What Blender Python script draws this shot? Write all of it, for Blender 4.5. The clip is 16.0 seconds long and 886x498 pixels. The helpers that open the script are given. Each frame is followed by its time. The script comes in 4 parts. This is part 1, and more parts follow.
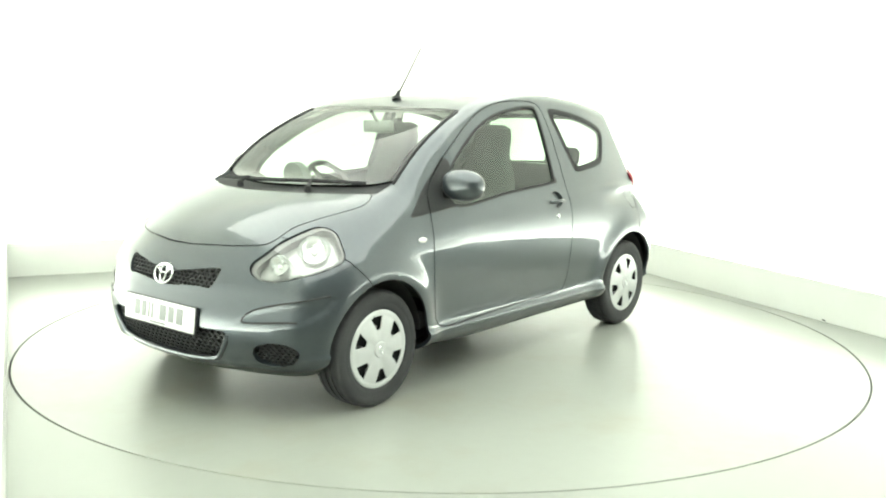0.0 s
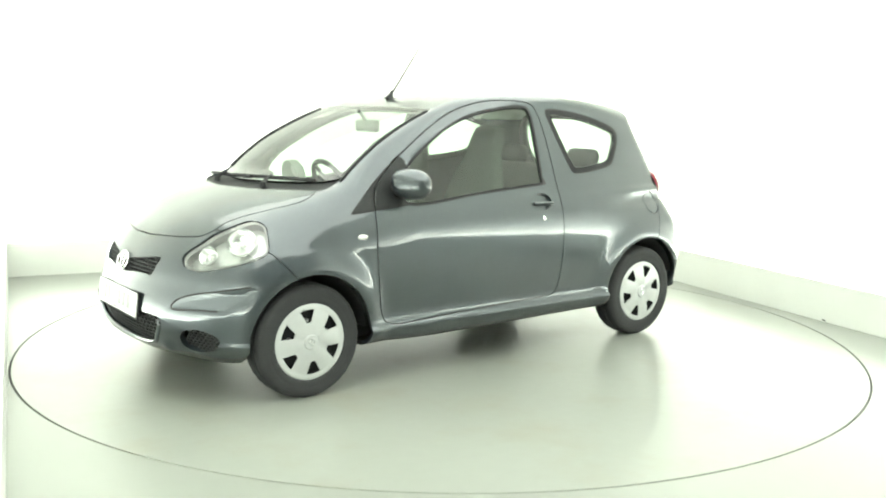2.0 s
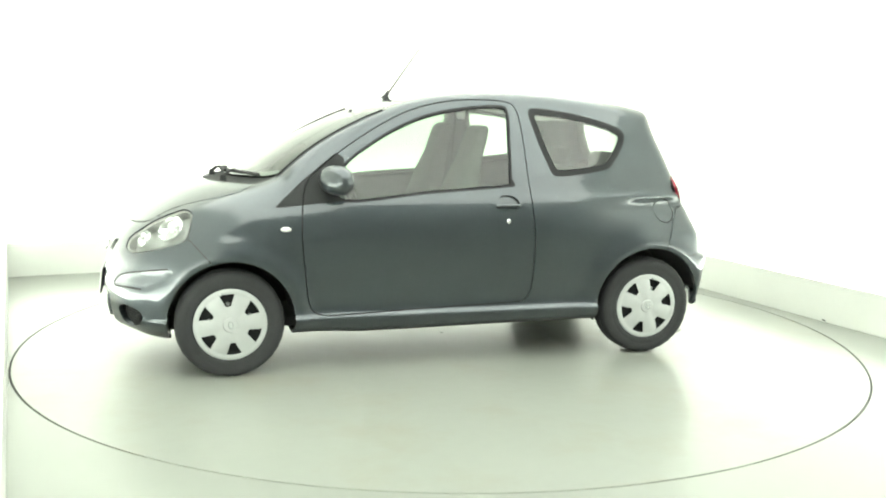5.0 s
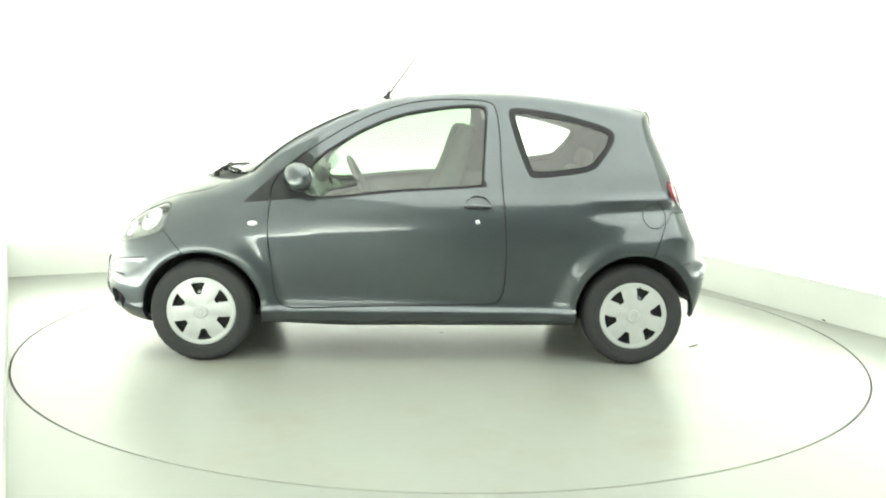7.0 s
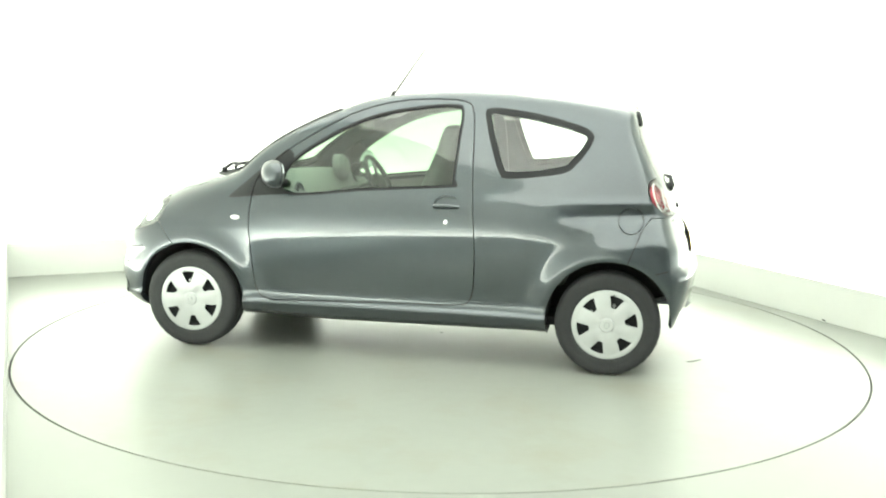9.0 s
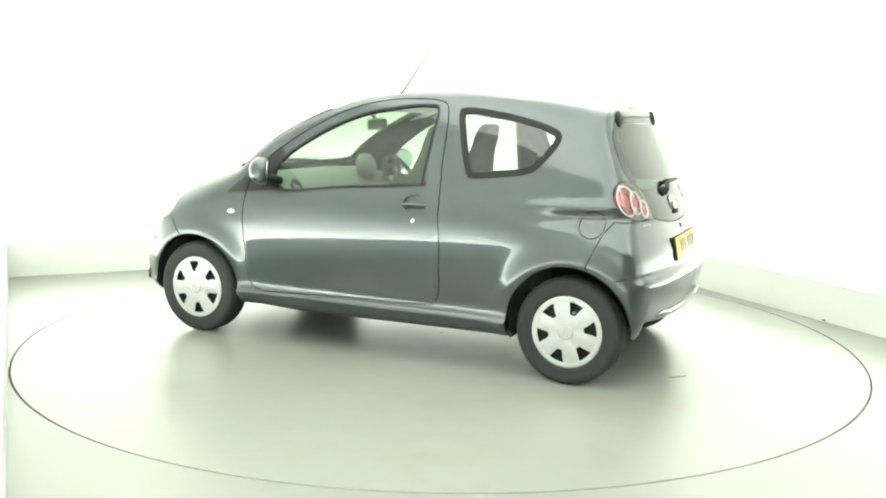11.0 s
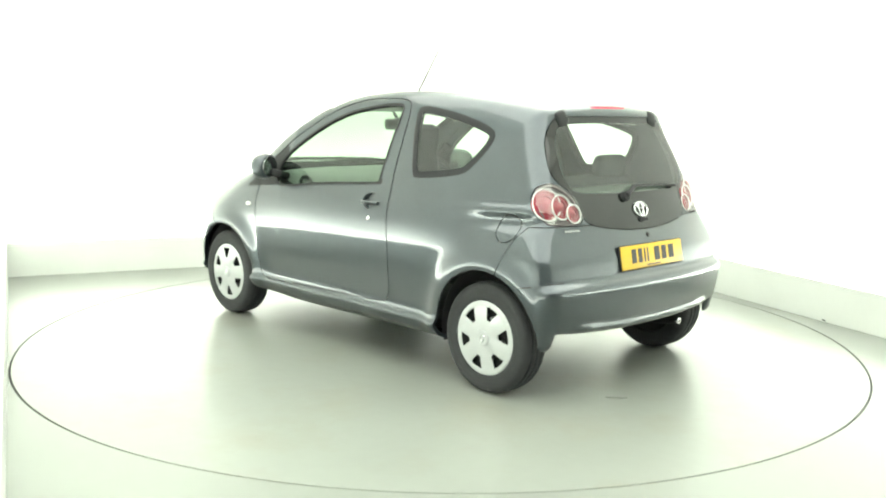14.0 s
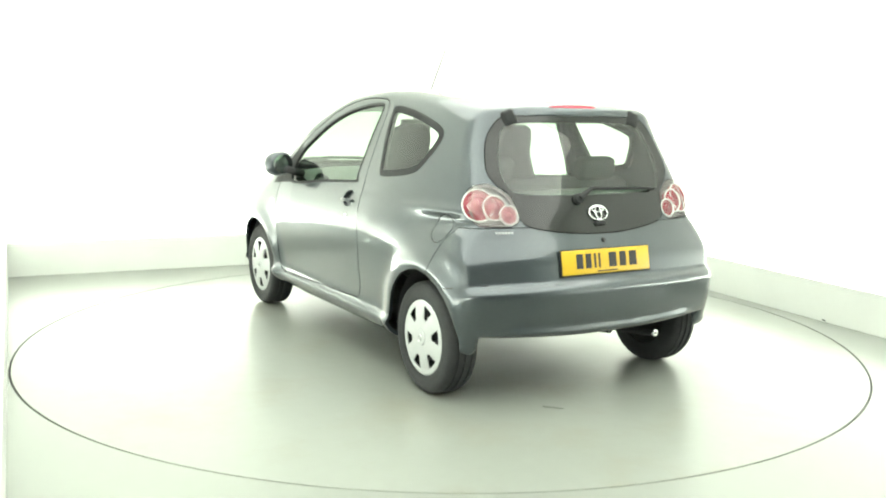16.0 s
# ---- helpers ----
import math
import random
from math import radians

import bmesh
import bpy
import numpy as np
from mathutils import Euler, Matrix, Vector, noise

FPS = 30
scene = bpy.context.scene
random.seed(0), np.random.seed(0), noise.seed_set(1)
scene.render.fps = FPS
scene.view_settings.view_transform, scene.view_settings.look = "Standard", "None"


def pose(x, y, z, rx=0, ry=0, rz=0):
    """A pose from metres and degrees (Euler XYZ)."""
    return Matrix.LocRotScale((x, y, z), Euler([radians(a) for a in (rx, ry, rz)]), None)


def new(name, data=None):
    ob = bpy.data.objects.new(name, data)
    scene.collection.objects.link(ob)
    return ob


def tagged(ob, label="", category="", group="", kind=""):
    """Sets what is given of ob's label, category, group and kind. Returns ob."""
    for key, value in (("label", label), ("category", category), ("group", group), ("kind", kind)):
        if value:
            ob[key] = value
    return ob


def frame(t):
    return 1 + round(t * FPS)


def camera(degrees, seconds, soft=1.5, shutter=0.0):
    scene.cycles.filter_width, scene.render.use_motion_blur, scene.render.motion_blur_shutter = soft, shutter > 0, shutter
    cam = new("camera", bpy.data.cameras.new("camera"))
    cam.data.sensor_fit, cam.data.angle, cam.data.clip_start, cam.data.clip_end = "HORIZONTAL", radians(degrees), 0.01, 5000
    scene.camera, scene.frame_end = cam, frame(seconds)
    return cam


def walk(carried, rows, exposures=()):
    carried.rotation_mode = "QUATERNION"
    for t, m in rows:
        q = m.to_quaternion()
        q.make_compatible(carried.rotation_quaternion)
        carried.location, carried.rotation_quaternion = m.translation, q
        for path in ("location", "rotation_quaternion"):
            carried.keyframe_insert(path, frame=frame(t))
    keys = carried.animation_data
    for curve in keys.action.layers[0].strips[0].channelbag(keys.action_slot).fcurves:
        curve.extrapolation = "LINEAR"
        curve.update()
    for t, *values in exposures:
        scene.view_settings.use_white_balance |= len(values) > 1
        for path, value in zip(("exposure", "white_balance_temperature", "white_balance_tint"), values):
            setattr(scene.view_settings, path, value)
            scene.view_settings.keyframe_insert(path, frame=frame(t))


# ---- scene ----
cam = camera(50.9, 16.0, soft=2.0)
EYE = Vector((0.0, -5.64, 1.385))
CAM_POSE = Matrix.Translation(EYE) @ pose(0, 0, 0, 90 - 8.674, 0, 0) @ pose(0, 0, 0, 0, 0, 1.141)
walk(cam, [(0.0, CAM_POSE), (16.0, CAM_POSE)], exposures=[(0.0, 0.0, 6500, 10), (16.0, 0.0, 6500, 10)])

# The turntable's angle in degrees, clockwise seen from above.
TURN = [(0.0, 230.9), (0.5, 228.1), (1.0, 224.65), (1.5, 221.1), (2.0, 217.55), (2.5, 213.95), (3.0, 210.4),
        (3.5, 206.95), (4.0, 203.45), (5.0, 196.45), (6.5, 185.85), (7.0, 182.2), (7.5, 178.8), (8.0, 175.4),
        (8.5, 172.1), (9.0, 168.75), (10.0, 161.9), (11.5, 151.6), (12.0, 148.15), (12.5, 144.75), (13.0, 141.25),
        (13.5, 137.75), (14.0, 134.25), (14.5, 130.8), (15.0, 127.3), (15.5, 123.85), (16.0, 120.3)]
CAR_ON_TABLE = (0.1495, -0.0745)
TABLE_R = 2.438
ROOM_TURN = 24.85            # the room stands askew to the camera's line
U_RIGHT, U_LEFT, V_BACK, V_FRONT, CEIL = 2.56, -2.446, 2.81, -6.4, 3.3

# ---- light ----
world = bpy.data.worlds.new("studio_world")
scene.world = world
world.use_nodes = True
world.node_tree.nodes["Background"].inputs[0].default_value = (0.9, 1.0, 0.92, 1)
world.node_tree.nodes["Background"].inputs[1].default_value = 0.05


def room_pose(u, v, z, turn=0.0):
    return pose(0, 0, 0, 0, 0, ROOM_TURN) @ pose(u, v, z, 0, 0, turn)


def area(name, u, v, z, sx, sy, watts, rx=0, rz=0):
    data = bpy.data.lights.new(name, "AREA")
    data.shape, data.size, data.size_y, data.energy = "RECTANGLE", sx, sy, watts
    data.color = (0.97, 1.0, 0.92)
    ob = new(name, data)
    ob.matrix_world = room_pose(u, v, z) @ pose(0, 0, 0, rx, 0, rz)
    return ob


area("ceiling_light", 0.0, -2.0, CEIL - 0.03, 4.8, 7.0, 305)
TROUGH = 0.24                # a low plinth hides strip lights that wash the walls from below


def strip(name, u, v, length, along_u, watts):
    """A long strip light in the trough, facing up and towards the wall at its back."""
    data = bpy.data.lights.new(name, "AREA")
    data.shape, data.size, data.size_y, data.energy = "RECTANGLE", length, 0.08, watts
    data.color = (0.965, 1.0, 0.915)
    ob = new(name, data)
    out = Vector((0, 1, 0)) if along_u else Vector((math.copysign(1, u), 0, 0))
    aim = (out * 0.30 + Vector((0, 0, 0.95))).normalized()
    run = Vector((1, 0, 0)) if along_u else Vector((0, 1, 0))
    turn = Matrix((run, (-aim).cross(run), -aim)).transposed().to_4x4()
    ob.matrix_world = room_pose(u, v, 0.10) @ turn
    return ob


strip("plinth_light", U_RIGHT + 0.08, -1.7, 8.4, False, 220)
strip("plinth_light", U_LEFT - 0.08, -1.7, 8.4, False, 220)
strip("plinth_light", 0.0, V_BACK + 0.08, 4.8, True, 136)


# ---- materials ----
def mat(name, col, rough=0.5, metal=0.0, var=0.06, scale=9.0, bump=0.0, bump_scale=120.0, coat=0.0, coat_rough=0.04, coat_ior=1.5,
        emit=0.0, spec=0.5, rough_var=0.05, stain=None):
    m = bpy.data.materials.new(name)
    m.use_nodes = True
    nt = m.node_tree
    b = nt.nodes["Principled BSDF"]
    b.inputs["Metallic"].default_value = metal
    b.inputs["Specular IOR Level"].default_value = spec
    b.inputs["Coat Weight"].default_value = coat
    b.inputs["Coat Roughness"].default_value = coat_rough
    b.inputs["Coat IOR"].default_value = coat_ior
    tc = nt.nodes.new("ShaderNodeTexCoord")
    n1 = nt.nodes.new("ShaderNodeTexNoise")
    n1.inputs["Scale"].default_value, n1.inputs["Detail"].default_value = scale, 4
    n2 = nt.nodes.new("ShaderNodeTexNoise")
    n2.inputs["Scale"].default_value, n2.inputs["Detail"].default_value = scale * 11, 3
    add = nt.nodes.new("ShaderNodeMath")
    add.operation = "MULTIPLY_ADD"
    add.inputs[1].default_value = 0.4
    ramp = nt.nodes.new("ShaderNodeMapRange")
    ramp.inputs["From Min"].default_value, ramp.inputs["From Max"].default_value = 0.4, 1.0
    ramp.inputs["To Min"].default_value, ramp.inputs["To Max"].default_value = 1 - var, 1 + var
    mul = nt.nodes.new("ShaderNodeVectorMath")
    mul.operation = "SCALE"
    mul.inputs[0].default_value = col
    nt.links.new(tc.outputs["Object"], n1.inputs["Vector"])
    nt.links.new(tc.outputs["Object"], n2.inputs["Vector"])
    nt.links.new(n2.outputs["Fac"], add.inputs[0])
    nt.links.new(n1.outputs["Fac"], add.inputs[2])
    nt.links.new(add.outputs[0], ramp.inputs["Value"])
    nt.links.new(ramp.outputs["Result"], mul.inputs["Scale"])
    if stain is None:
        nt.links.new(mul.outputs["Vector"], b.inputs["Base Color"])
    else:                                   # broad worn patches of another tint
        n4 = nt.nodes.new("ShaderNodeTexNoise")
        n4.inputs["Scale"].default_value, n4.inputs["Detail"].default_value, n4.inputs["Roughness"].default_value = 1.9, 6, 0.62
        edge = nt.nodes.new("ShaderNodeMapRange")
        edge.inputs["From Min"].default_value, edge.inputs["From Max"].default_value = 0.50, 0.72
        edge.inputs["To Max"].default_value = 0.75
        tint = nt.nodes.new("ShaderNodeMix")
        tint.data_type = "RGBA"
        tint.inputs[7].default_value = (*stain, 1)
        nt.links.new(tc.outputs["Object"], n4.inputs["Vector"])
        nt.links.new(n4.outputs["Fac"], edge.inputs["Value"])
        nt.links.new(edge.outputs["Result"], tint.inputs[0])
        nt.links.new(mul.outputs["Vector"], tint.inputs[6])
        nt.links.new(tint.outputs[2], b.inputs["Base Color"])
    rr = nt.nodes.new("ShaderNodeMapRange")
    rr.inputs["To Min"].default_value, rr.inputs["To Max"].default_value = max(0.0, rough - rough_var), min(1.0, rough + rough_var)
    nt.links.new(n1.outputs["Fac"], rr.inputs["Value"])
    nt.links.new(rr.outputs["Result"], b.inputs["Roughness"])
    if bump:
        n3 = nt.nodes.new("ShaderNodeTexNoise")
        n3.inputs["Scale"].default_value, n3.inputs["Detail"].default_value = bump_scale, 3
        bp = nt.nodes.new("ShaderNodeBump")
        bp.inputs["Strength"].default_value, bp.inputs["Distance"].default_value = bump, 0.01
        nt.links.new(tc.outputs["Object"], n3.inputs["Vector"])
        nt.links.new(n3.outputs["Fac"], bp.inputs["Height"])
        nt.links.new(bp.outputs["Normal"], b.inputs["Normal"])
    if emit:
        b.inputs["Emission Color"].default_value = (*col, 1)
        b.inputs["Emission Strength"].default_value = emit
    return m


def glass(name, tint, rough=0.0, gloss=0.08):
    """Thin pane: clear transmission with a tint, and a gloss that grows towards grazing angles."""
    m = bpy.data.materials.new(name)
    m.use_nodes = True
    nt = m.node_tree
    nt.nodes.remove(nt.nodes["Principled BSDF"])
    tr = nt.nodes.new("ShaderNodeBsdfTransparent")
    tr.inputs[0].default_value = (*tint, 1)
    gl = nt.nodes.new("ShaderNodeBsdfGlossy")
    gl.inputs["Roughness"].default_value = rough
    lw = nt.nodes.new("ShaderNodeLayerWeight")
    lw.inputs["Blend"].default_value = 0.5
    pw = nt.nodes.new("ShaderNodeMath")
    pw.operation = "POWER"
    pw.inputs[1].default_value = 4.5
    fr = nt.nodes.new("ShaderNodeMapRange")
    fr.inputs["To Min"].default_value = gloss
    nt.links.new(lw.outputs["Facing"], pw.inputs[0])
    nt.links.new(pw.outputs[0], fr.inputs["Value"])
    mix = nt.nodes.new("ShaderNodeMixShader")
    nt.links.new(fr.outputs[0], mix.inputs[0])
    nt.links.new(tr.outputs[0], mix.inputs[1])
    nt.links.new(gl.outputs[0], mix.inputs[2])
    nt.links.new(mix.outputs[0], nt.nodes["Material Output"].inputs["Surface"])
    return m


PAINT = mat("grey_metallic_paint", (0.0445, 0.056, 0.0635), 0.30, 0.8, 0.05, 5, 0.03, 900, coat=1.0, coat_rough=0.06, coat_ior=1.6)
PLASTIC = mat("black_plastic", (0.016, 0.0175, 0.018), 0.6, 0, 0.15, 14, 0.08, 400, spec=0.28)
RUBBER_SEAL = mat("black_rubber_seal", (0.014, 0.015, 0.016), 0.6, 0, 0.1, 14, spec=0.25)
TYRE = mat("tyre_rubber", (0.022, 0.0235, 0.0245), 0.8, 0, 0.2, 20, 0.2, 160)
DARK = mat("dark_underside", (0.012, 0.013, 0.014), 0.8, 0, 0.2, 10, 0.1, 60)
HUBCAP = mat("silver_hubcap_paint", (0.43, 0.45, 0.445), 0.38, 0.25, 0.04, 12, coat=0.3)
CHROME = mat("chrome", (0.8, 0.82, 0.82), 0.1, 1.0, 0.02, 8)
STEEL = mat("steel", (0.3, 0.31, 0.31), 0.4, 1.0, 0.15, 20, 0.1, 80)
CABIN = mat("cabin_plastic", (0.15, 0.165, 0.155), 0.6, 0, 0.08, 18, 0.1, 500)
CLOTH = mat("seat_cloth", (0.05, 0.055, 0.056), 0.9, 0, 0.2, 24, 0.12, 260)
LINING = mat("pale_headlining", (0.55, 0.57, 0.54), 0.9, 0, 0.05, 30, 0.1, 600)
LAMP_SILVER = mat("lamp_reflector", (0.75, 0.77, 0.76), 0.16, 1.0, 0.05, 20)
LAMP_RED = mat("red_lamp_plastic", (0.24, 0.012, 0.027), 0.14, 0, 0.08, 60, 0.15, 240, coat=0.35)
BEZEL = mat("lamp_bezel", (0.11, 0.116, 0.115), 0.35, 0, 0.08, 30)
LAMP_BASE = mat("smoky_lamp_base", (0.085, 0.065, 0.065), 0.35, 0, 0.08, 30)
RED_STRIP = mat("red_brake_lens", (0.55, 0.03, 0.07), 0.2, 0, 0.05, 60, 0.1, 300, coat=0.6)
INK_GREY = mat("grey_ink", (0.14, 0.15, 0.145), 0.5, 0, 0.05, 10)
MIRROR_GLASS = mat("mirror_glass", (0.42, 0.45, 0.46), 0.06, 1.0, 0.03, 8)
HOUSING = mat("pale_lamp_housing", (0.46, 0.48, 0.47), 0.22, 0.5, 0.08, 40, 0.15, 90)
PLATE_WHITE = mat("white_plate", (0.5, 0.51, 0.5), 0.5, 0, 0.03, 10)
PLATE_YELLOW = mat("yellow_plate", (0.56, 0.36, 0.012), 0.35, 0, 0.03, 10)
INK = mat("black_ink", (0.015, 0.015, 0.016), 0.5, 0, 0.05, 10)
CLEAR_WHITE = mat("white_lens", (0.6, 0.61, 0.59), 0.15, 0, 0.04, 40, coat=0.8)
GLASS = glass("green_tinted_glass", (0.80, 0.89, 0.81), gloss=0.09)
LENS = glass("clear_lens", (0.95, 0.96, 0.95))
HATCH_GLASS = glass("dark_tinted_glass", (0.68, 0.76, 0.69), gloss=0.085)
DOOR_TINT = glass("side_window_glass", (0.60, 0.74, 0.61), gloss=0.08)
BLACK_GLASS = mat("black_printed_glass", (0.01, 0.011, 0.011), 0.06, 0, 0.1, 10, spec=0.5)
FLOOR = mat("floor_paint", (0.226, 0.241, 0.215), 0.36, 0, 0.03, 1.1, 0.02, 14, coat=0.45, coat_rough=0.25, spec=0.3)
TABLE = mat("turntable_paint", (0.242, 0.258, 0.230), 0.36, 0, 0.05, 1.3, 0.02, 14, coat=0.45, coat_rough=0.25, spec=0.3, stain=(0.225, 0.222, 0.178))
WALL = mat("white_wall_paint", (0.86, 0.88, 0.84), 0.7, 0, 0.015, 1.5, 0.03, 60)
FRONT_GREY = mat("grey_front_wall_paint", (0.24, 0.25, 0.25), 0.6, 0, 0.1, 3, 0.05, 30)
SKIRT = mat("skirting_paint", (0.65, 0.67, 0.63), 0.45, 0, 0.03, 2.5, 0.03, 40)
SCUFF = mat("scuffed_rubber", (0.14, 0.146, 0.134), 0.6, 0, 0.2, 40)
GAP = mat("gap_shadow_and_bracket_dark", (0.03, 0.032, 0.03), 0.8, 0, 0.2, 8)


# ---- mesh helpers ----
def smooth(me, angle=0.6):
    for p in me.polygons:
        p.use_smooth = True
    me.set_sharp_from_angle(angle=angle)


def bm_mesh(name, bm, material, sharp=0.6):
    bmesh.ops.recalc_face_normals(bm, faces=bm.faces)
    me = bpy.data.meshes.new(name)
    bm.to_mesh(me)
    bm.free()
    me.materials.append(material)
    smooth(me, sharp)
    return me


def part(name, bm, material, parent=None, label="", m=None, sharp=0.6):
    ob = new(name, bm_mesh(name, bm, material, sharp))
    if parent is not None:
        ob.parent = parent
    if m is not None:
        ob.matrix_basis = m
    return tagged(ob, label) if label else ob


def box(bm, size, m=Matrix(), bevel=0.0, seg=2):
    r = bmesh.ops.create_cube(bm, size=1, matrix=m @ Matrix.Diagonal((*size, 1)))
    if bevel:
        edges = list({e for v in r["verts"] for e in v.link_edges})
        bmesh.ops.bevel(bm, geom=edges, offset=bevel, segments=seg, affect="EDGES", profile=0.5)
    return bm


def cyl(bm, r1, r2, depth, m=Matrix(), seg=24):
    bmesh.ops.create_cone(bm, cap_ends=True, segments=seg, radius1=r1, radius2=r2, depth=depth, matrix=m)
    return bm


def lathe(bm, prof, seg=48, m=Matrix(), closed=False):
    """Turn a profile of (radius, height) about local z."""
    rings = []
    for r, h in prof:
        rings.append([bm.verts.new(m @ Vector((r * math.cos(a), r * math.sin(a), h)))
                      for a in (2 * math.pi * i / seg for i in range(seg))])
    pairs = list(zip(rings, rings[1:])) + ([(rings[-1], rings[0])] if closed else [])
    for a, b in pairs:
        for i in range(seg):
            j = (i + 1) % seg
            bm.faces.new((a[i], a[j], b[j], b[i]))
    return bm


def tube(bm, pts, r, seg=8, taper=None):
    """A round bar along points."""
    rings = []
    for i, p in enumerate(pts):
        p = Vector(p)
        d = (Vector(pts[min(i + 1, len(pts) - 1)]) - Vector(pts[max(i - 1, 0)])).normalized()
        s = d.cross(Vector((0, 0, 1)))
        s = s.normalized() if s.length > 1e-4 else Vector((1, 0, 0))
        u = s.cross(d)
        rad = r if taper is None else r + (taper - r) * i / (len(pts) - 1)
        rings.append([bm.verts.new(p + rad * (math.cos(a) * s + math.sin(a) * u))
                      for a in (2 * math.pi * k / seg for k in range(seg))])
    for a, b in zip(rings, rings[1:]):
        for k in range(seg):
            j = (k + 1) % seg
            bm.faces.new((a[k], a[j], b[j], b[k]))
    bm.faces.new(rings[0])
    bm.faces.new(rings[-1])
    return bm


# ---- the room ----
def build_room():
    uc, vc = (U_RIGHT + U_LEFT) / 2, (V_BACK + V_FRONT) / 2
    du, dv, t = U_RIGHT - U_LEFT, V_BACK - V_FRONT, 0.12

    def slab(name, size, u, v, z, material, label, bevel=0.0):
        ob = part(name, box(bmesh.new(), size, bevel=bevel), material, label=label, sharp=0.1)
        ob.matrix_world = room_pose(u, v, z)
        return tagged(ob, kind="structure")
    g = TROUGH
    slab("wall_back", (du + 2 * t + 2 * g, t, CEIL), uc, V_BACK + g + t / 2, CEIL / 2, WALL, "plain white studio wall behind the turntable")
    # unseen wall behind the camera, made grey to darken what the car mirrors
    slab("wall_front", (du + 2 * t + 2 * g, t, CEIL), uc, V_FRONT - t / 2, CEIL / 2, FRONT_GREY, "plain grey unseen wall behind the camera that darkens the car's reflections")
    slab("wall_right", (t, dv + g, CEIL), U_RIGHT + g + t / 2, vc + g / 2, CEIL / 2, WALL, "plain white studio wall beside the turntable")
    slab("wall_left", (t, dv + g, CEIL), U_LEFT - g - t / 2, vc + g / 2, CEIL / 2, WALL, "plain white studio wall beside the camera")
    slab("ceiling", (du + 2 * t + 2 * g, dv + 2 * t + g, t), uc, vc + g / 2, CEIL + t / 2, WALL, "white studio ceiling with a large soft light")
    sk, sh = 0.02, 0.27
    tag = "low pale green-white plinth that hides strip lights"
    slab("plinth_back", (du + 2 * sk, sk, sh), uc, V_BACK + sk / 2, sh / 2, SKIRT, tag, 0.004)
    slab("plinth_right", (sk, dv, sh), U_RIGHT + sk / 2, vc, sh / 2, SKIRT, tag, 0.004)
    slab("plinth_left", (sk, dv, sh), U_LEFT - sk / 2, vc, sh / 2, SKIRT, tag, 0.004)
    mk = part("plinth_bracket", box(bmesh.new(), (0.008, 0.028, 0.008), bevel=0.002), GAP, label="small dark metal bracket on the plinth")
    mk.matrix_world = room_pose(U_RIGHT - 0.003, -0.62, 0.012)
    tagged(mk, category="bracket")
    # floor with a round opening for the turntable
    bm = bmesh.new()
    n, e = 160, TROUGH + t
    ring = [Vector((math.cos(2 * math.pi * i / n), math.sin(2 * math.pi * i / n), 0)) * (TABLE_R + 0.004) for i in range(n)]
    inv = pose(0, 0, 0, 0, 0, ROOM_TURN)
    half = [inv @ Vector((u, v, 0)) for u, v in ((U_RIGHT + e, V_BACK + e), (U_LEFT - e, V_BACK + e), (U_LEFT - e, V_FRONT - e), (U_RIGHT + e, V_FRONT - e))]
    iv = [bm.verts.new(p) for p in ring]
    low = [bm.verts.new(p - Vector((0, 0, 0.05))) for p in ring]
    ov = []
    for p in ring:                      # push each ring point out to the room's rectangle
        q = inv.inverted() @ p
        k = min(((U_RIGHT + e) / q.x if q.x > 1e-6 else (U_LEFT - e) / q.x if q.x < -1e-6 else 1e9),
                ((V_BACK + e) / q.y if q.y > 1e-6 else (V_FRONT - e) / q.y if q.y < -1e-6 else 1e9))
        ov.append(bm.verts.new(inv @ (q * k)))
    for i in range(n):
        j = (i + 1) % n
        bm.faces.new((iv[i], ov[i], ov[j], iv[j]))
        bm.faces.new((low[i], iv[i], iv[j], low[j]))
    for h in half:
        a = min(range(n), key=lambda i: (ov[i].co - h).length)
        best = min(((a, (a + 1) % n), ((a - 1) % n, a)), key=lambda e: (ov[e[0]].co - h).length + (ov[e[1]].co - h).length)
        bm.faces.new((ov[best[0]], bm.verts.new(h), ov[best[1]]))
    tagged(part("floor", bm, FLOOR, label="glossy pale green-grey painted studio floor"), kind="structure")
    bm = bmesh.new()
    cyl(bm, TABLE_R + 0.1, TABLE_R + 0.1, 0.02, pose(0, 0, -0.06), 96)
    tagged(part("turntable_pit", bm, GAP, label="dark pit under the turntable's rim"), kind="structure")
    table = new("turntable")
    tagged(table, "round pale green-grey painted turntable flush with the floor", "turntable")
    bm = bmesh.new()
    lathe(bm, [(TABLE_R - 0.0075, -0.04), (TABLE_R - 0.0065, -0.003), (TABLE_R - 0.0085, 0.0), (1.6, 0.0), (0.8, 0.0), (0.01, 0.0)], 160)
    part("plate", bm, TABLE, table)
    # near-black ring: the shade inside the rim's gap, put in as colour
    bm = bmesh.new()
    lathe(bm, [(TABLE_R - 0.006, -0.03), (TABLE_R - 0.006, -0.006), (TABLE_R + 0.0038, -0.006), (TABLE_R + 0.0038, -0.03)], 160)
    part("rim_gap_shade", bm, GAP, table, "thin dark ring that paints the shade in the rim gap")
    bm = bmesh.new()                    # a dark rubber scuff on the plate
    pts = [(0.052 * math.cos(a) * (1 + 0.25 * math.sin(3 * a + 1)), 0.011 * math.sin(a) * (1 + 0.3 * math.cos(2 * a))) for a in (2 * math.pi * k / 18 for k in range(18))]
    lo, hi = [bm.verts.new((x, y, 0.0)) for x, y in pts], [bm.verts.new((x * 0.9, y * 0.8, 0.003)) for x, y in pts]
    bm.faces.new(hi)
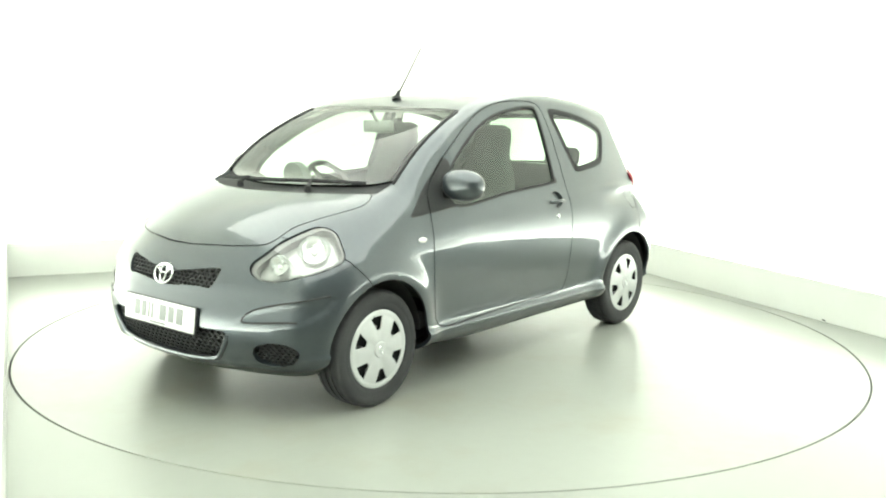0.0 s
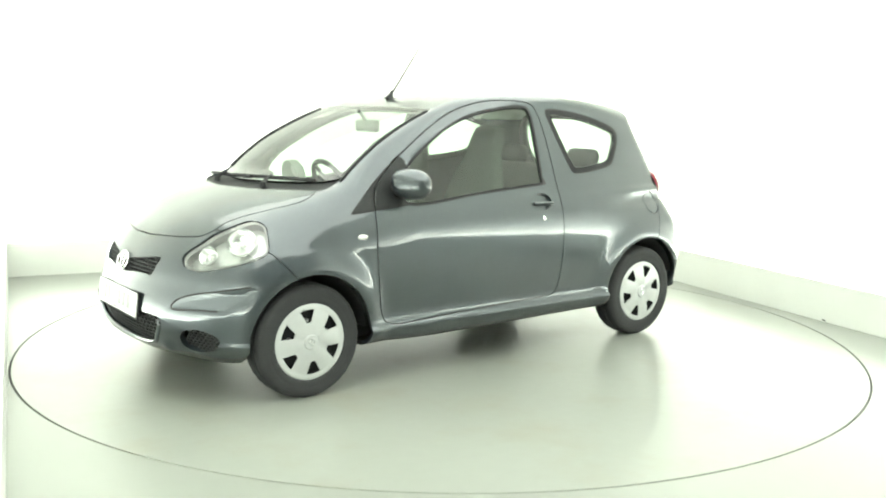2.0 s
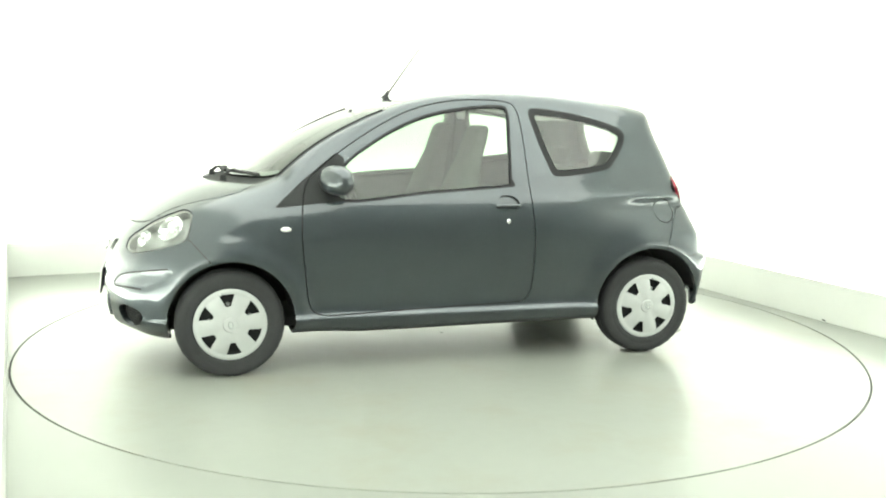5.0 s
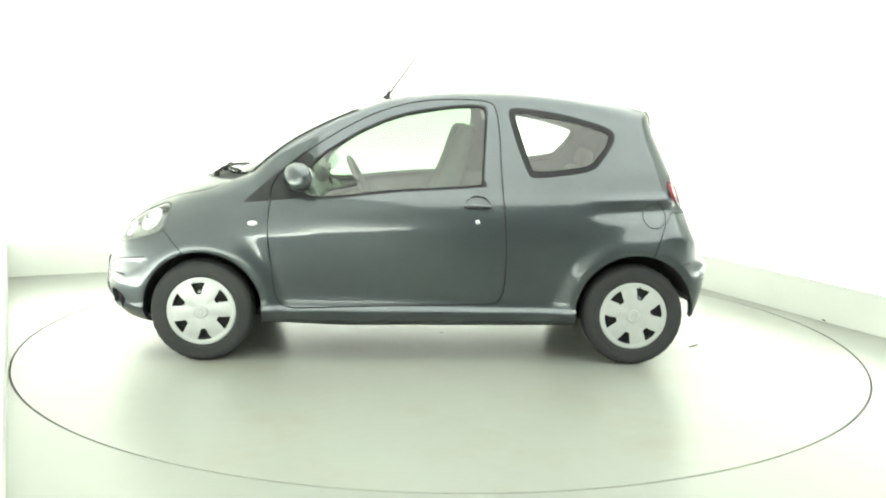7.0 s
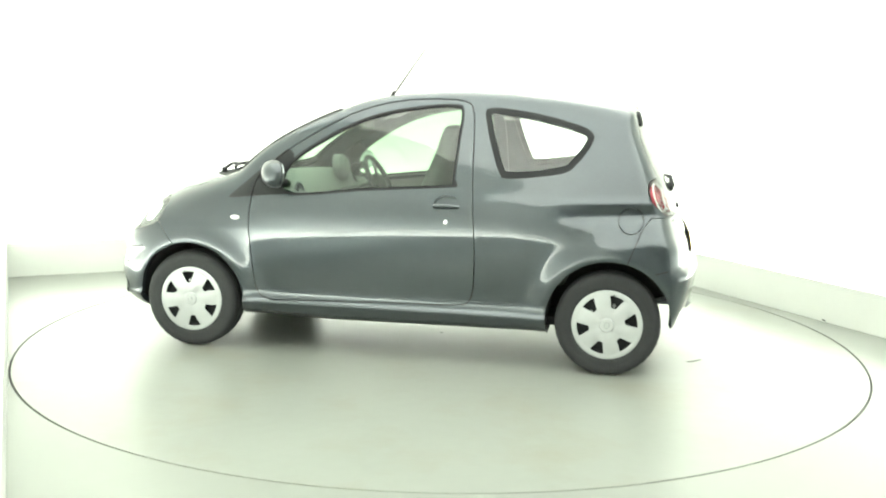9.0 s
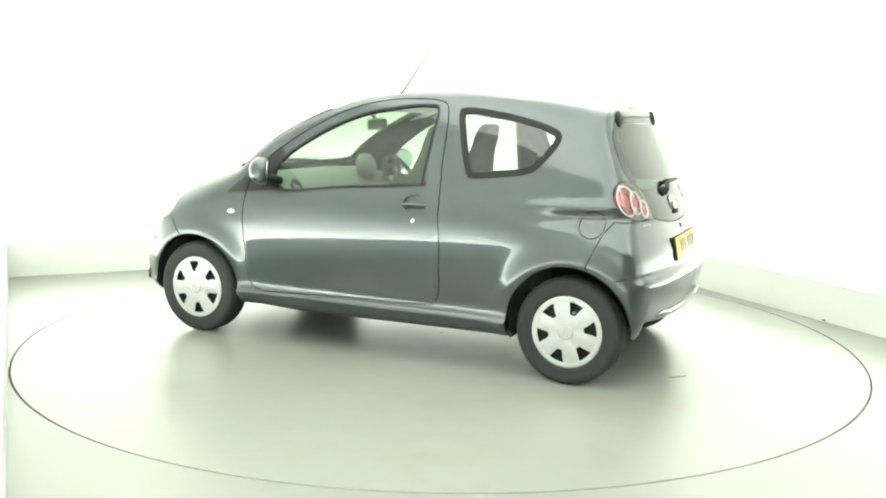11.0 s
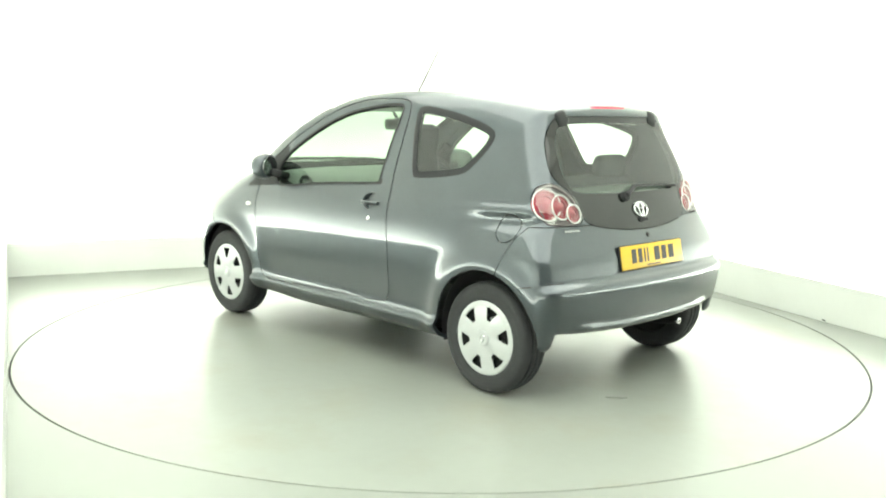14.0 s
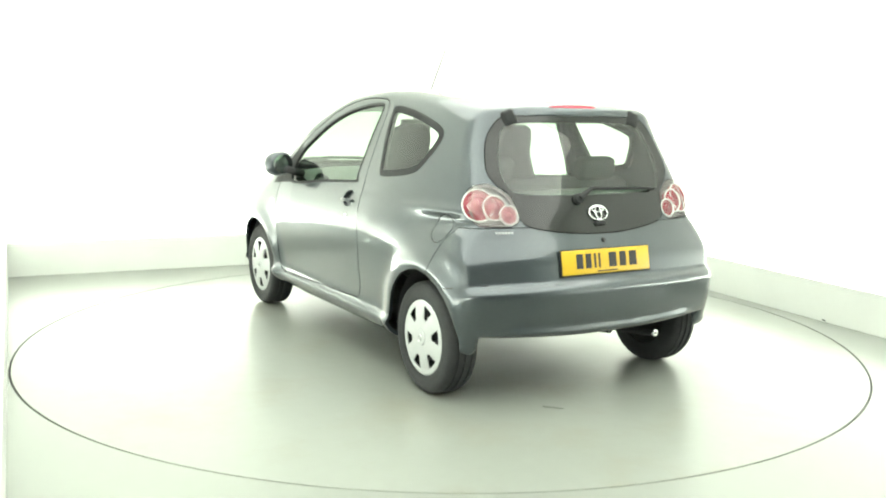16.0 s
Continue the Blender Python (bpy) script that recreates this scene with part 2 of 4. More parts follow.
    for k in range(18):
        bm.faces.new((lo[k], lo[(k + 1) % 18], hi[(k + 1) % 18], hi[k]))
    part("scuff", bm, SCUFF, table, "small grey rubber scuff", pose(-1.50, 0.27, 0.0005, 0, 0, -137))
    return table


turntable = build_room()

# ---- the car's shell: side profile, plan curves and sections blended into one smooth surface ----
def spline(pts, per=8, closed=True):
    p = np.array(pts, float)
    n = len(p)
    out = []
    for i in range(n if closed else n - 1):
        if closed:
            a, b, c, d = p[(i - 1) % n], p[i], p[(i + 1) % n], p[(i + 2) % n]
        else:
            a, b, c, d = p[max(i - 1, 0)], p[i], p[i + 1], p[min(i + 2, n - 1)]
        for k in range(per):
            t = k / per
            out.append(0.5 * (2 * b + (c - a) * t + (2 * a - 5 * b + 4 * c - d) * t * t + (3 * b - a - 3 * c + d) * t ** 3))
    if not closed:
        out.append(p[-1])
    return np.array(out)


def poly_sd(px, pz, poly):
    """Signed distance to a closed polygon, negative inside."""
    px, pz = np.asarray(px, float), np.asarray(pz, float)
    best = np.full(px.shape, 1e9)
    inside = np.zeros(px.shape, bool)
    for (ax, az), (bx, bz) in zip(poly, np.roll(poly, -1, axis=0)):
        ex, ez = bx - ax, bz - az
        wx, wz = px - ax, pz - az
        k = np.clip((wx * ex + wz * ez) / (ex * ex + ez * ez + 1e-12), 0, 1)
        best = np.minimum(best, (wx - ex * k) ** 2 + (wz - ez * k) ** 2)
        if az != bz:
            inside ^= ((az > pz) != (bz > pz)) & (px < ex * (pz - az) / ez + ax)
    return np.where(inside, -1, 1) * np.sqrt(best)


PROFILE = spline([(1.48, 0.176), (1.60, 0.178), (1.69, 0.196), (1.755, 0.232), (1.797, 0.290), (1.818, 0.36), (1.815, 0.45), (1.788, 0.54), (1.765, 0.62), (1.715, 0.70),
                  (1.62, 0.785), (1.47, 0.868), (1.30, 0.935), (1.12, 0.985), (1.00, 1.02), (0.90, 1.085), (0.70, 1.208), (0.50, 1.312),
                  (0.33, 1.382), (0.18, 1.433), (0.0, 1.463), (-0.25, 1.480), (-0.55, 1.479), (-0.85, 1.456), (-1.10, 1.434),
                  (-1.225, 1.415), (-1.285, 1.393), (-1.305, 1.345), (-1.330, 1.27), (-1.380, 1.16), (-1.444, 1.02), (-1.500, 0.90), (-1.543, 0.80), (-1.588, 0.70),
                  (-1.602, 0.63), (-1.610, 0.590), (-1.636, 0.568), (-1.648, 0.545), (-1.646, 0.50), (-1.634, 0.42), (-1.605, 0.32), (-1.55, 0.25), (-1.30, 0.215), (0.0, 0.195)], 6)
PX0, PZ0, PSTEP = -2.2, -0.2, 0.01
_gx, _gz = np.meshgrid(np.arange(PX0, 2.4, PSTEP), np.arange(PZ0, 2.0, PSTEP), indexing="ij")
PGRID = poly_sd(_gx, _gz, PROFILE)


def profile_sd(x, z):
    i = np.clip((x - PX0) / PSTEP, 0, PGRID.shape[0] - 2.001)
    j = np.clip((z - PZ0) / PSTEP, 0, PGRID.shape[1] - 2.001)
    a, b = i.astype(int), j.astype(int)
    u, v = i - a, j - b
    return ((1 - u) * (1 - v) * PGRID[a, b] + u * (1 - v) * PGRID[a + 1, b] + (1 - u) * v * PGRID[a, b + 1] + u * v * PGRID[a + 1, b + 1])


def sstep(a, b, x):
    t = np.clip((x - a) / (b - a), 0, 1)
    return t * t * (3 - 2 * t)


SECTION = spline([(0.10, 0.66), (0.18, 0.725), (0.23, 0.765), (0.27, 0.788), (0.292, 0.793), (0.312, 0.776), (0.35, 0.770), (0.40, 0.774), (0.50, 0.787), (0.62, 0.797), (0.72, 0.80),
                  (0.80, 0.795), (0.88, 0.776), (0.95, 0.750), (1.05, 0.715), (1.15, 0.675), (1.25, 0.635), (1.35, 0.590), (1.42, 0.555), (1.50, 0.51), (1.70, 0.40)], 6, False)
ARCHES = ((1.162, 0.285, 0.318), (-1.172, 0.29, 0.325))


def side_y(x, z):
    y = np.interp(z, SECTION[:, 0], SECTION[:, 1])
    xf = np.maximum(x - 0.75, 0)
    y = y - 0.03 * xf ** 2 - 0.27 * np.maximum(x - 0.55, 0) * np.maximum(z - 0.70, 0)
    xr = np.maximum(-0.55 - x, 0)
    hi = sstep(0.68, 0.86, z)
    y = y - (0.02 + 0.090 * hi) * xr ** 2
    for ax, az, r in ARCHES:          # flared wheel arches
        d = np.hypot(x - ax, z - az)
        y = y + 0.030 * np.exp(-((d - r - 0.015) / 0.075) ** 2) * sstep(0.12, 0.3, z)
    # creases that run along the quarter panel to the tail lamp and fade forwards
    fade = sstep(-0.80, -1.18, x)
    y = y - 0.015 * np.exp(-((z - 0.838 + 0.05 * (x + 1.1)) / 0.036) ** 2) * fade
    y = y + 0.010 * np.exp(-((z - 0.905 + 0.02 * (x + 1.1)) / 0.022) ** 2) * fade
    return y


POCKET = np.array([(1.742, 0.452), (1.71, 0.497), (1.60, 0.542), (1.44, 0.56), (1.48, 0.50), (1.576, 0.448)])


def shell(x, y, z):
    """Negative inside the car's outer surface."""
    a = np.abs(y)
    wf, wr = sstep(0.25, 1.55, x), sstep(-0.35, -1.35, x)
    front = 0.49 * a ** 2.6 * wf
    rear = 0.175 * a ** 2.45 * wr
    crown = (0.066 + 0.03 * sstep(0.7, 1.0, x)) * a ** 2.3 * sstep(0.5, 0.8, z) + 0.045 * a * a * sstep(-0.8, -1.25, x) * sstep(1.1, 1.3, z)
    lift = 0.018 * np.exp(-((x - 1.35) / 0.3) ** 2) * sstep(0.6, 0.8, z) + 0.022 * np.exp(-((x - 0.8) / 0.25) ** 2)
    top = profile_sd(x + front - rear, z + crown - lift)
    side = (a - side_y(x, z) - 0.006 * sstep(0.9, 1.2, z)) * 0.95
    k = 0.042 + 0.095 * sstep(0.75, 1.3, x) + 0.03 * sstep(-0.8, -1.3, x)
    h = np.maximum(k - np.abs(top - side), 0) / k
    f = np.maximum(top, side) + h * h * k * 0.25
    # pocket in the bumper's corner, ledges of the rear bumper
    pocket = np.ones_like(x)
    near = (x > 1.35) & (z > 0.38) & (z < 0.64) & (a > 0.4)
    pocket[near] = poly_sd(x[near], z[near], POCKET)
    f = f + 0.006 * sstep(0.010, -0.02, pocket)
    f = f - 0.010 * sstep(1.45, 1.6, x) * np.exp(-((z - 0.232 - 0.35 * np.maximum(a - 0.25, 0) ** 1.5) / 0.030) ** 2) * sstep(0.50, 0.42, a)
    f = f - 0.010 * sstep(1.40, 1.52, x) * np.exp(-((z - 0.232 - 0.20 * np.maximum(a - 0.38, 0)) / 0.030) ** 2) * sstep(0.38, 0.46, a) * sstep(0.74, 0.68, a)
    back = sstep(-1.25, -1.45, x)
    f = f - 0.014 * back * np.exp(-((z - 0.345 - 0.06 * a * a) / 0.018) ** 2) * sstep(0.62, 0.5, a)
    under = np.minimum.reduce([0.318 + 0.06 * a * a - z, -1.0 - x, (0.68 - a) * 0.4])     # the valance is open below its lip
    h = np.maximum(0.02 - np.abs(f - under), 0) / 0.02
    f = np.maximum(f, under) + h * h * 0.005
    return f


def gradient(p, e=0.004):
    g = np.empty_like(p)
    for i in range(3):
        d = np.zeros(3)
        d[i] = e
        g[:, i] = (shell(*(p + d).T) - shell(*(p - d).T)) / (2 * e)
    return g


def snap(p, off=0.0, times=4):
    """Move points onto the shell, or off metres outside it."""
    for _ in range(times):
        g = gradient(p)
        p = p - ((shell(*p.T) - off) / np.maximum((g * g).sum(1), 0.05))[:, None] * g
    return p


def normals(p):
    g = gradient(p)
    return g / np.maximum(np.linalg.norm(g, axis=1), 1e-6)[:, None]


def net(step):
    """Vertices and triangles of the shell."""
    xs, ys, zs = np.arange(-1.80, 2.0, step), np.arange(-0.92, 0.9201, step), np.arange(0.1, 1.6, step)
    X, Y, Z = np.meshgrid(xs, ys, zs, indexing="ij")
    F = shell(X.ravel(), Y.ravel(), Z.ravel()).reshape(X.shape)
    S = F < 0
    nx, ny, nz = (n - 1 for n in S.shape)
    acc, cnt = np.zeros((nx, ny, nz, 3)), np.zeros((nx, ny, nz))
    for axis in range(3):
        n = [slice(None)] * 3
        m = [slice(None)] * 3
        n[axis], m[axis] = slice(0, -1), slice(1, None)
        cross = S[tuple(n)] != S[tuple(m)]
        fa, fb = F[tuple(n)], F[tuple(m)]
        t = np.where(cross, fa / np.where(cross, fa - fb, 1), 0)
        base = np.stack(np.meshgrid(*[np.arange(s) for s in cross.shape], indexing="ij"), -1).astype(float)
        base[..., axis] += t
        others = [i for i in range(3) if i != axis]
        for da in (0, 1):
            for db in (0, 1):
                src, dst = [slice(None)] * 3, [slice(None)] * 3
                for o, d in zip(others, (da, db)):
                    src[o] = slice(d, d + (nx, ny, nz)[o])
                c = cross[tuple(src)]
                cnt += c
                acc += base[tuple(src)] * c[..., None]
    cells = cnt > 0
    index = -np.ones(cells.shape, int)
    index[cells] = np.arange(cells.sum())
    P = acc[cells] / cnt[cells][:, None] * step + np.array([xs[0], ys[0], zs[0]])
    tris = []
    for axis in range(3):
        n, m = [slice(None)] * 3, [slice(None)] * 3
        n[axis], m[axis] = slice(0, -1), slice(1, None)
        cross = S[tuple(n)] != S[tuple(m)]
        I = np.argwhere(cross)
        o1, o2 = [(1, 2), (2, 0), (0, 1)][axis]
        ok = (I[:, o1] > 0) & (I[:, o2] > 0) & (I[:, o1] < (nx, ny, nz)[o1]) & (I[:, o2] < (nx, ny, nz)[o2])
        I = I[ok]
        q = []
        for a, b in ((1, 1), (0, 1), (0, 0), (1, 0)):
            J = I.copy()
            J[:, o1] -= a
            J[:, o2] -= b
            q.append(index[tuple(J.T)])
        q = np.stack(q, 1)
        flip = ~S[tuple(I.T)]
        q[flip] = q[flip][:, ::-1]
        tris += [q[:, [0, 1, 2]], q[:, [0, 2, 3]]]
    return snap(P, 0.0, 5), np.concatenate(tris)


class Skin:
    """The shell's triangles, which smooth lines cut into panels."""

    def __init__(self, V, T):
        self.V, self.T, self.L = V, T, np.zeros(len(T), int)

    def cut(self, g, label, only=None):
        """Split the triangles along g = 0 and give those inside (g < 0) a label."""
        V, T, L = self.V, self.T, self.L
        G = g(V)
        G = np.where(np.abs(G) < 2e-4, 2e-4, G)
        neg = (G < 0)[T]
        c = neg.sum(1)
        allowed = np.ones(len(T), bool) if only is None else np.isin(L, only)
        L = np.where((c == 3) & allowed, label, L)
        mixed = np.where((c > 0) & (c < 3) & allowed)[0]
        edges, newV, newT, newL = {}, [], [], []

        def mid(i, j):
            key = (i, j) if i < j else (j, i)
            if key not in edges:
                i, j = key
                t = G[i] / (G[i] - G[j])
                edges[key] = len(V) + len(newV)
                newV.append(V[i] + t * (V[j] - V[i]))
            return edges[key]
        for t in mixed:
            v, s = list(T[t]), list(neg[t])
            odd = s.index(True) if sum(s) == 1 else s.index(False)
            a, b, d = v[odd], v[(odd + 1) % 3], v[(odd + 2) % 3]
            ab, ad = mid(a, b), mid(a, d)
            lone, rest = (label, L[t]) if sum(s) == 1 else (L[t], label)
            newT += [(a, ab, ad), (ab, b, d), (ab, d, ad)]
            newL += [lone, rest, rest]
        if newT:
            keep = np.ones(len(T), bool)
            keep[mixed] = False
            self.V = np.concatenate([V, snap(np.array(newV), 0.0, 2)])
            self.T = np.concatenate([T[keep], np.array(newT)])
            self.L = np.concatenate([L[keep], np.array(newL)])
        else:
            self.L = L

    def panel(self, name, labels, material, parent, label="", off=0.0, flange=0.02, pick=None):
        """One panel as an object, with its edges folded inwards."""
        T = self.T[np.isin(self.L, labels)]
        if pick is not None:
            T = T[pick(self.V[T].mean(1))]
        used, inv = np.unique(T, return_inverse=True)
        T = inv.reshape(-1, 3)
        P = self.V[used]
        N = normals(P)
        P = P + off * N
        verts, norms, faces = [P], [N], [T]
        if flange:
            e = np.concatenate([T[:, [0, 1]], T[:, [1, 2]], T[:, [2, 0]]])
            seen = {(a, b) for a, b in map(tuple, e)}
            rim = np.array([(a, b) for a, b in seen if (b, a) not in seen])
            if len(rim):
                out = np.cross(P[rim[:, 1]] - P[rim[:, 0]], N[rim[:, 0]])
                out /= np.maximum(np.linalg.norm(out, axis=1), 1e-9)[:, None]
                acc = np.zeros_like(P)
                np.add.at(acc, rim[:, 0], out)
                np.add.at(acc, rim[:, 1], out)
                acc /= np.maximum(np.linalg.norm(acc, axis=1), 1e-9)[:, None]
                ids = np.unique(rim)
                k = len(P)
                mp = -np.ones(len(P), int)
                mp[ids] = np.arange(len(ids))
                verts += [P[ids], P[ids] - flange * N[ids]]
                norms += [acc[ids], acc[ids]]
                a, b, m = mp[rim[:, 0]] + k, mp[rim[:, 1]] + k, len(ids)
                faces += [np.stack([b, a, a + m], 1), np.stack([b, a + m, b + m], 1)]
        V2, N2, F = np.concatenate(verts), np.concatenate(norms), np.concatenate(faces)
        me = bpy.data.meshes.new(name)
        me.from_pydata(V2.tolist(), [], F.tolist())
        me.materials.append(material)
        for p in me.polygons:
            p.use_smooth = True
        me.normals_split_custom_set_from_vertices(N2.tolist())
        ob = new(name, me)
        ob.parent = parent
        return tagged(ob, label) if label else ob


def xz(poly, ymin=0.3):
    """A cut drawn on the car's side, for both sides."""
    return lambda p: np.where(np.abs(p[:, 1]) > ymin, poly_sd(p[:, 0], p[:, 2], poly), 1.0)


def yz(poly, front=True, xmin=1.0, both=True):
    """A cut drawn on the car's front or rear."""
    return lambda p: np.where((p[:, 0] > xmin) if front else (p[:, 0] < xmin), poly_sd(np.abs(p[:, 1]) if both else p[:, 1], p[:, 2], poly), 1.0)


def grow(g, d):
    return lambda p: g(p) - d


DOOR = spline([(0.80, 0.86), (0.805, 0.70), (0.79, 0.53), (0.776, 0.40), (0.748, 0.328), (0.69, 0.307), (0.60, 0.306), (0.1, 0.322), (-0.35, 0.334), (-0.425, 0.352), (-0.452, 0.415), (-0.458, 0.52),
               (-0.458, 0.66), (-0.44, 0.90), (-0.428, 1.05), (-0.42, 1.24), (-0.405, 1.36), (-0.365, 1.412), (-0.22, 1.425), (-0.01, 1.413), (0.20, 1.362), (0.38, 1.278), (0.56, 1.168), (0.68, 1.078), (0.775, 0.98)], 6)
DOOR_GLASS = spline([(0.575, 0.905), (0.62, 1.0), (0.56, 1.085), (0.44, 1.172), (0.27, 1.268), (0.08, 1.338), (-0.15, 1.378), (-0.30, 1.386), (-0.342, 1.36), (-0.335, 1.20), (-0.322, 1.0), (-0.305, 0.976), (0.13, 0.945)], 6)
SAIL = np.array([(0.945, 0.862), (0.93, 0.878), (0.79, 1.005), (0.62, 1.14), (0.58, 1.12), (0.56, 0.90)])
QUARTER = spline([(-0.478, 1.36), (-0.50, 1.26), (-0.535, 1.15), (-0.575, 1.05), (-0.615, 1.022), (-0.78, 1.036), (-0.92, 1.062), (-0.975, 1.11), (-1.035, 1.19), (-1.05, 1.255), (-0.98, 1.298), (-0.78, 1.35), (-0.60, 1.377), (-0.51, 1.382)], 6)
HEADLAMP = spline([(1.666, 0.641), (1.651, 0.684), (1.594, 0.731), (1.52, 0.781), (1.42, 0.827), (1.372, 0.841), (1.346, 0.825), (1.356, 0.780), (1.380, 0.712), (1.47, 0.674), (1.565, 0.647), (1.636, 0.628)], 5)
HOOD_HALF = [(1.675, 0.0), (1.672, 0.11), (1.642, 0.28), (1.60, 0.40), (1.548, 0.475), (1.45, 0.50), (1.39, 0.53), (1.265, 0.595), (1.15, 0.632), (1.08, 0.622), (1.04, 0.575), (1.12, 0.46), (1.222, 0.28), (1.262, 0.08)]
HOOD = spline(HOOD_HALF + [(x, -y) for x, y in HOOD_HALF[:0:-1]], 5)
TAIL_LAMP = spline([(0.672, 0.938), (0.658, 0.985), (0.628, 1.022), (0.552, 1.029), (0.47, 0.975), (0.452, 0.90), (0.452, 0.864), (0.497, 0.845), (0.606, 0.846), (0.656, 0.858)], 5)
FRONT_BUMPER = np.array([(2.2, 0.0), (2.2, 1.1), (1.51, 0.80), (1.36, 0.705), (1.247, 0.58), (1.2, 0.4), (1.2, 0.0)])
REAR_BUMPER = np.array([(-2.2, 0.0), (-2.2, 0.835), (-1.37, 0.835), (-1.328, 0.776), (-1.27, 0.629), (-1.2, 0.4), (-1.2, 0.0)])


def both_sides(half, per=4):
    """A closed outline from its right half, mirrored."""
    return spline(half + [(-y, z) for y, z in reversed(half) if y > 1e-6], per)


GRILLE = both_sides([(0.0, 0.626), (0.05, 0.628), (0.12, 0.638), (0.22, 0.652), (0.325, 0.664), (0.334, 0.64), (0.308, 0.580), (0.24, 0.580), (0.13, 0.572), (0.06, 0.564), (0.0, 0.562)], 4)
MOUTH = both_sides([(0.0, 0.412), (0.2, 0.410), (0.39, 0.405), (0.425, 0.39), (0.415, 0.34), (0.365, 0.278), (0.30, 0.254), (0.17, 0.243), (0.0, 0.240)], 4)
HATCH = both_sides([(0.0, 1.350), (0.2, 1.350), (0.395, 1.343), (0.46, 1.318), (0.525, 1.23), (0.555, 1.10), (0.525, 1.035), (0.470, 0.99), (0.450, 0.92), (0.437, 0.87), (0.40, 0.842), (0.322, 0.824), (0.15, 0.803), (0.0, 0.799)], 5)
HATCH_CLEAR = both_sides([(0.0, 1.322), (0.2, 1.322), (0.38, 1.312), (0.435, 1.28), (0.474, 1.20), (0.488, 1.10), (0.472, 1.03), (0.42, 0.99), (0.2, 0.978), (0.0, 0.976)], 5)

def windscreen(p):
    x, a, z = p[:, 0], np.abs(p[:, 1]), p[:, 2]
    g = np.maximum.reduce([0.335 - 0.05 * a * a - x, x - (1.165 - 0.66 * a * a), a - (0.548 + 0.125 * (x - 0.34))])
    return np.where(z > 0.88, g, 1.0)


def cowl(p):
    x, a, z = p[:, 0], np.abs(p[:, 1]), p[:, 2]
    return np.where(z > 0.88, np.maximum.reduce([1.145 - 0.66 * a * a - x, x - (1.268 - 0.65 * a * a), a - 0.615]), 1.0)


def oval(cx, cz, a, b, ymin=0.4, front=None):
    """An ellipse on the side (cx along the car) or, with front given, on the nose or tail (cx across)."""
    def g(p):
        u = p[:, 0] if front is None else np.abs(p[:, 1])
        ok = np.abs(p[:, 1]) > ymin if front is None else (p[:, 0] > 1.2 if front else p[:, 0] < -1.2)
        return np.where(ok, (np.hypot((u - cx) / a, (p[:, 2] - cz) / b) - 1) * min(a, b), 1.0)
    return g


def on_shell(x, y, z, off=0.0):
    """A pose on the shell: local z outwards, local y upwards."""
    p = snap(np.array([[x, y, z]], float), off, 6)
    n = Vector(normals(p)[0])
    side = Vector((0, 0, 1)).cross(n).normalized()
    up = n.cross(side)
    m = Matrix((side, up, n)).transposed().to_4x4()
    m.translation = Vector(p[0])
    return m


def hex_grille(poly, x0, pitch, depth, side=0):
    """A honeycomb of thin walls, inside a nose opening drawn in y and z, on both sides of the middle."""
    bm = bmesh.new()
    cells = []
    ymax, z0, z1 = poly[:, 0].max(), poly[:, 1].min(), poly[:, 1].max()
    rows = int((z1 - z0) / (pitch * 0.55)) + 2
    for r in range(-1, rows):
        for c in range(-int(ymax / pitch) - 2, int(ymax / pitch) + 2):
            cells.append((c * pitch + (pitch / 2 if r % 2 else 0), z0 + r * pitch * 0.55))
    cy, cz = np.array(cells).T
    ok = (poly_sd(np.abs(cy) if side else cy, cz, poly) < pitch * 0.25) & (cy * side >= 0)
    for y, z in zip(cy[ok], cz[ok]):
        pts = [(y + pitch * 0.5 * math.cos(a), z + pitch * 0.42 * math.sin(a)) for a in (math.pi / 6 + k * math.pi / 3 for k in range(6))]
        arr = snap(np.array([[x0, q[0], q[1]] for q in pts]), -depth, 4)
        inner = [(y + pitch * 0.38 * math.cos(a), z + pitch * 0.30 * math.sin(a)) for a in (math.pi / 6 + k * math.pi / 3 for k in range(6))]
        o = [bm.verts.new((v[0], q[0], q[1])) for v, q in zip(arr, pts)]
        i = [bm.verts.new((v[0], q[0], q[1])) for v, q in zip(arr, inner)]
        b = [bm.verts.new((v[0] - 0.012, q[0], q[1])) for v, q in zip(arr, inner)]
        for k in range(6):
            j = (k + 1) % 6
            bm.faces.new((o[k], o[j], i[j], i[k]))
            bm.faces.new((i[k], i[j], b[j], b[k]))
    return bm


def badge(parent, m, w, h):
    """A plain oval emblem: a ring, an upright oval and a curved bar."""
    bm = bmesh.new()

    def loop(cx, cy, a, b, r):
        tube(bm, [Vector((cx + a * math.cos(t), cy + b * math.sin(t), 0.004)) for t in (2 * math.pi * k / 28 for k in range(29))], r, 6)
    loop(0, 0, w, h, h * 0.10)
    loop(0, 0.04 * h, w * 0.32, h * 0.92, h * 0.085)
    loop(0, 0.45 * h, w * 0.62, h * 0.36, h * 0.085)
    return part("emblem", bm, CHROME, parent, "plain chrome oval emblem", m)


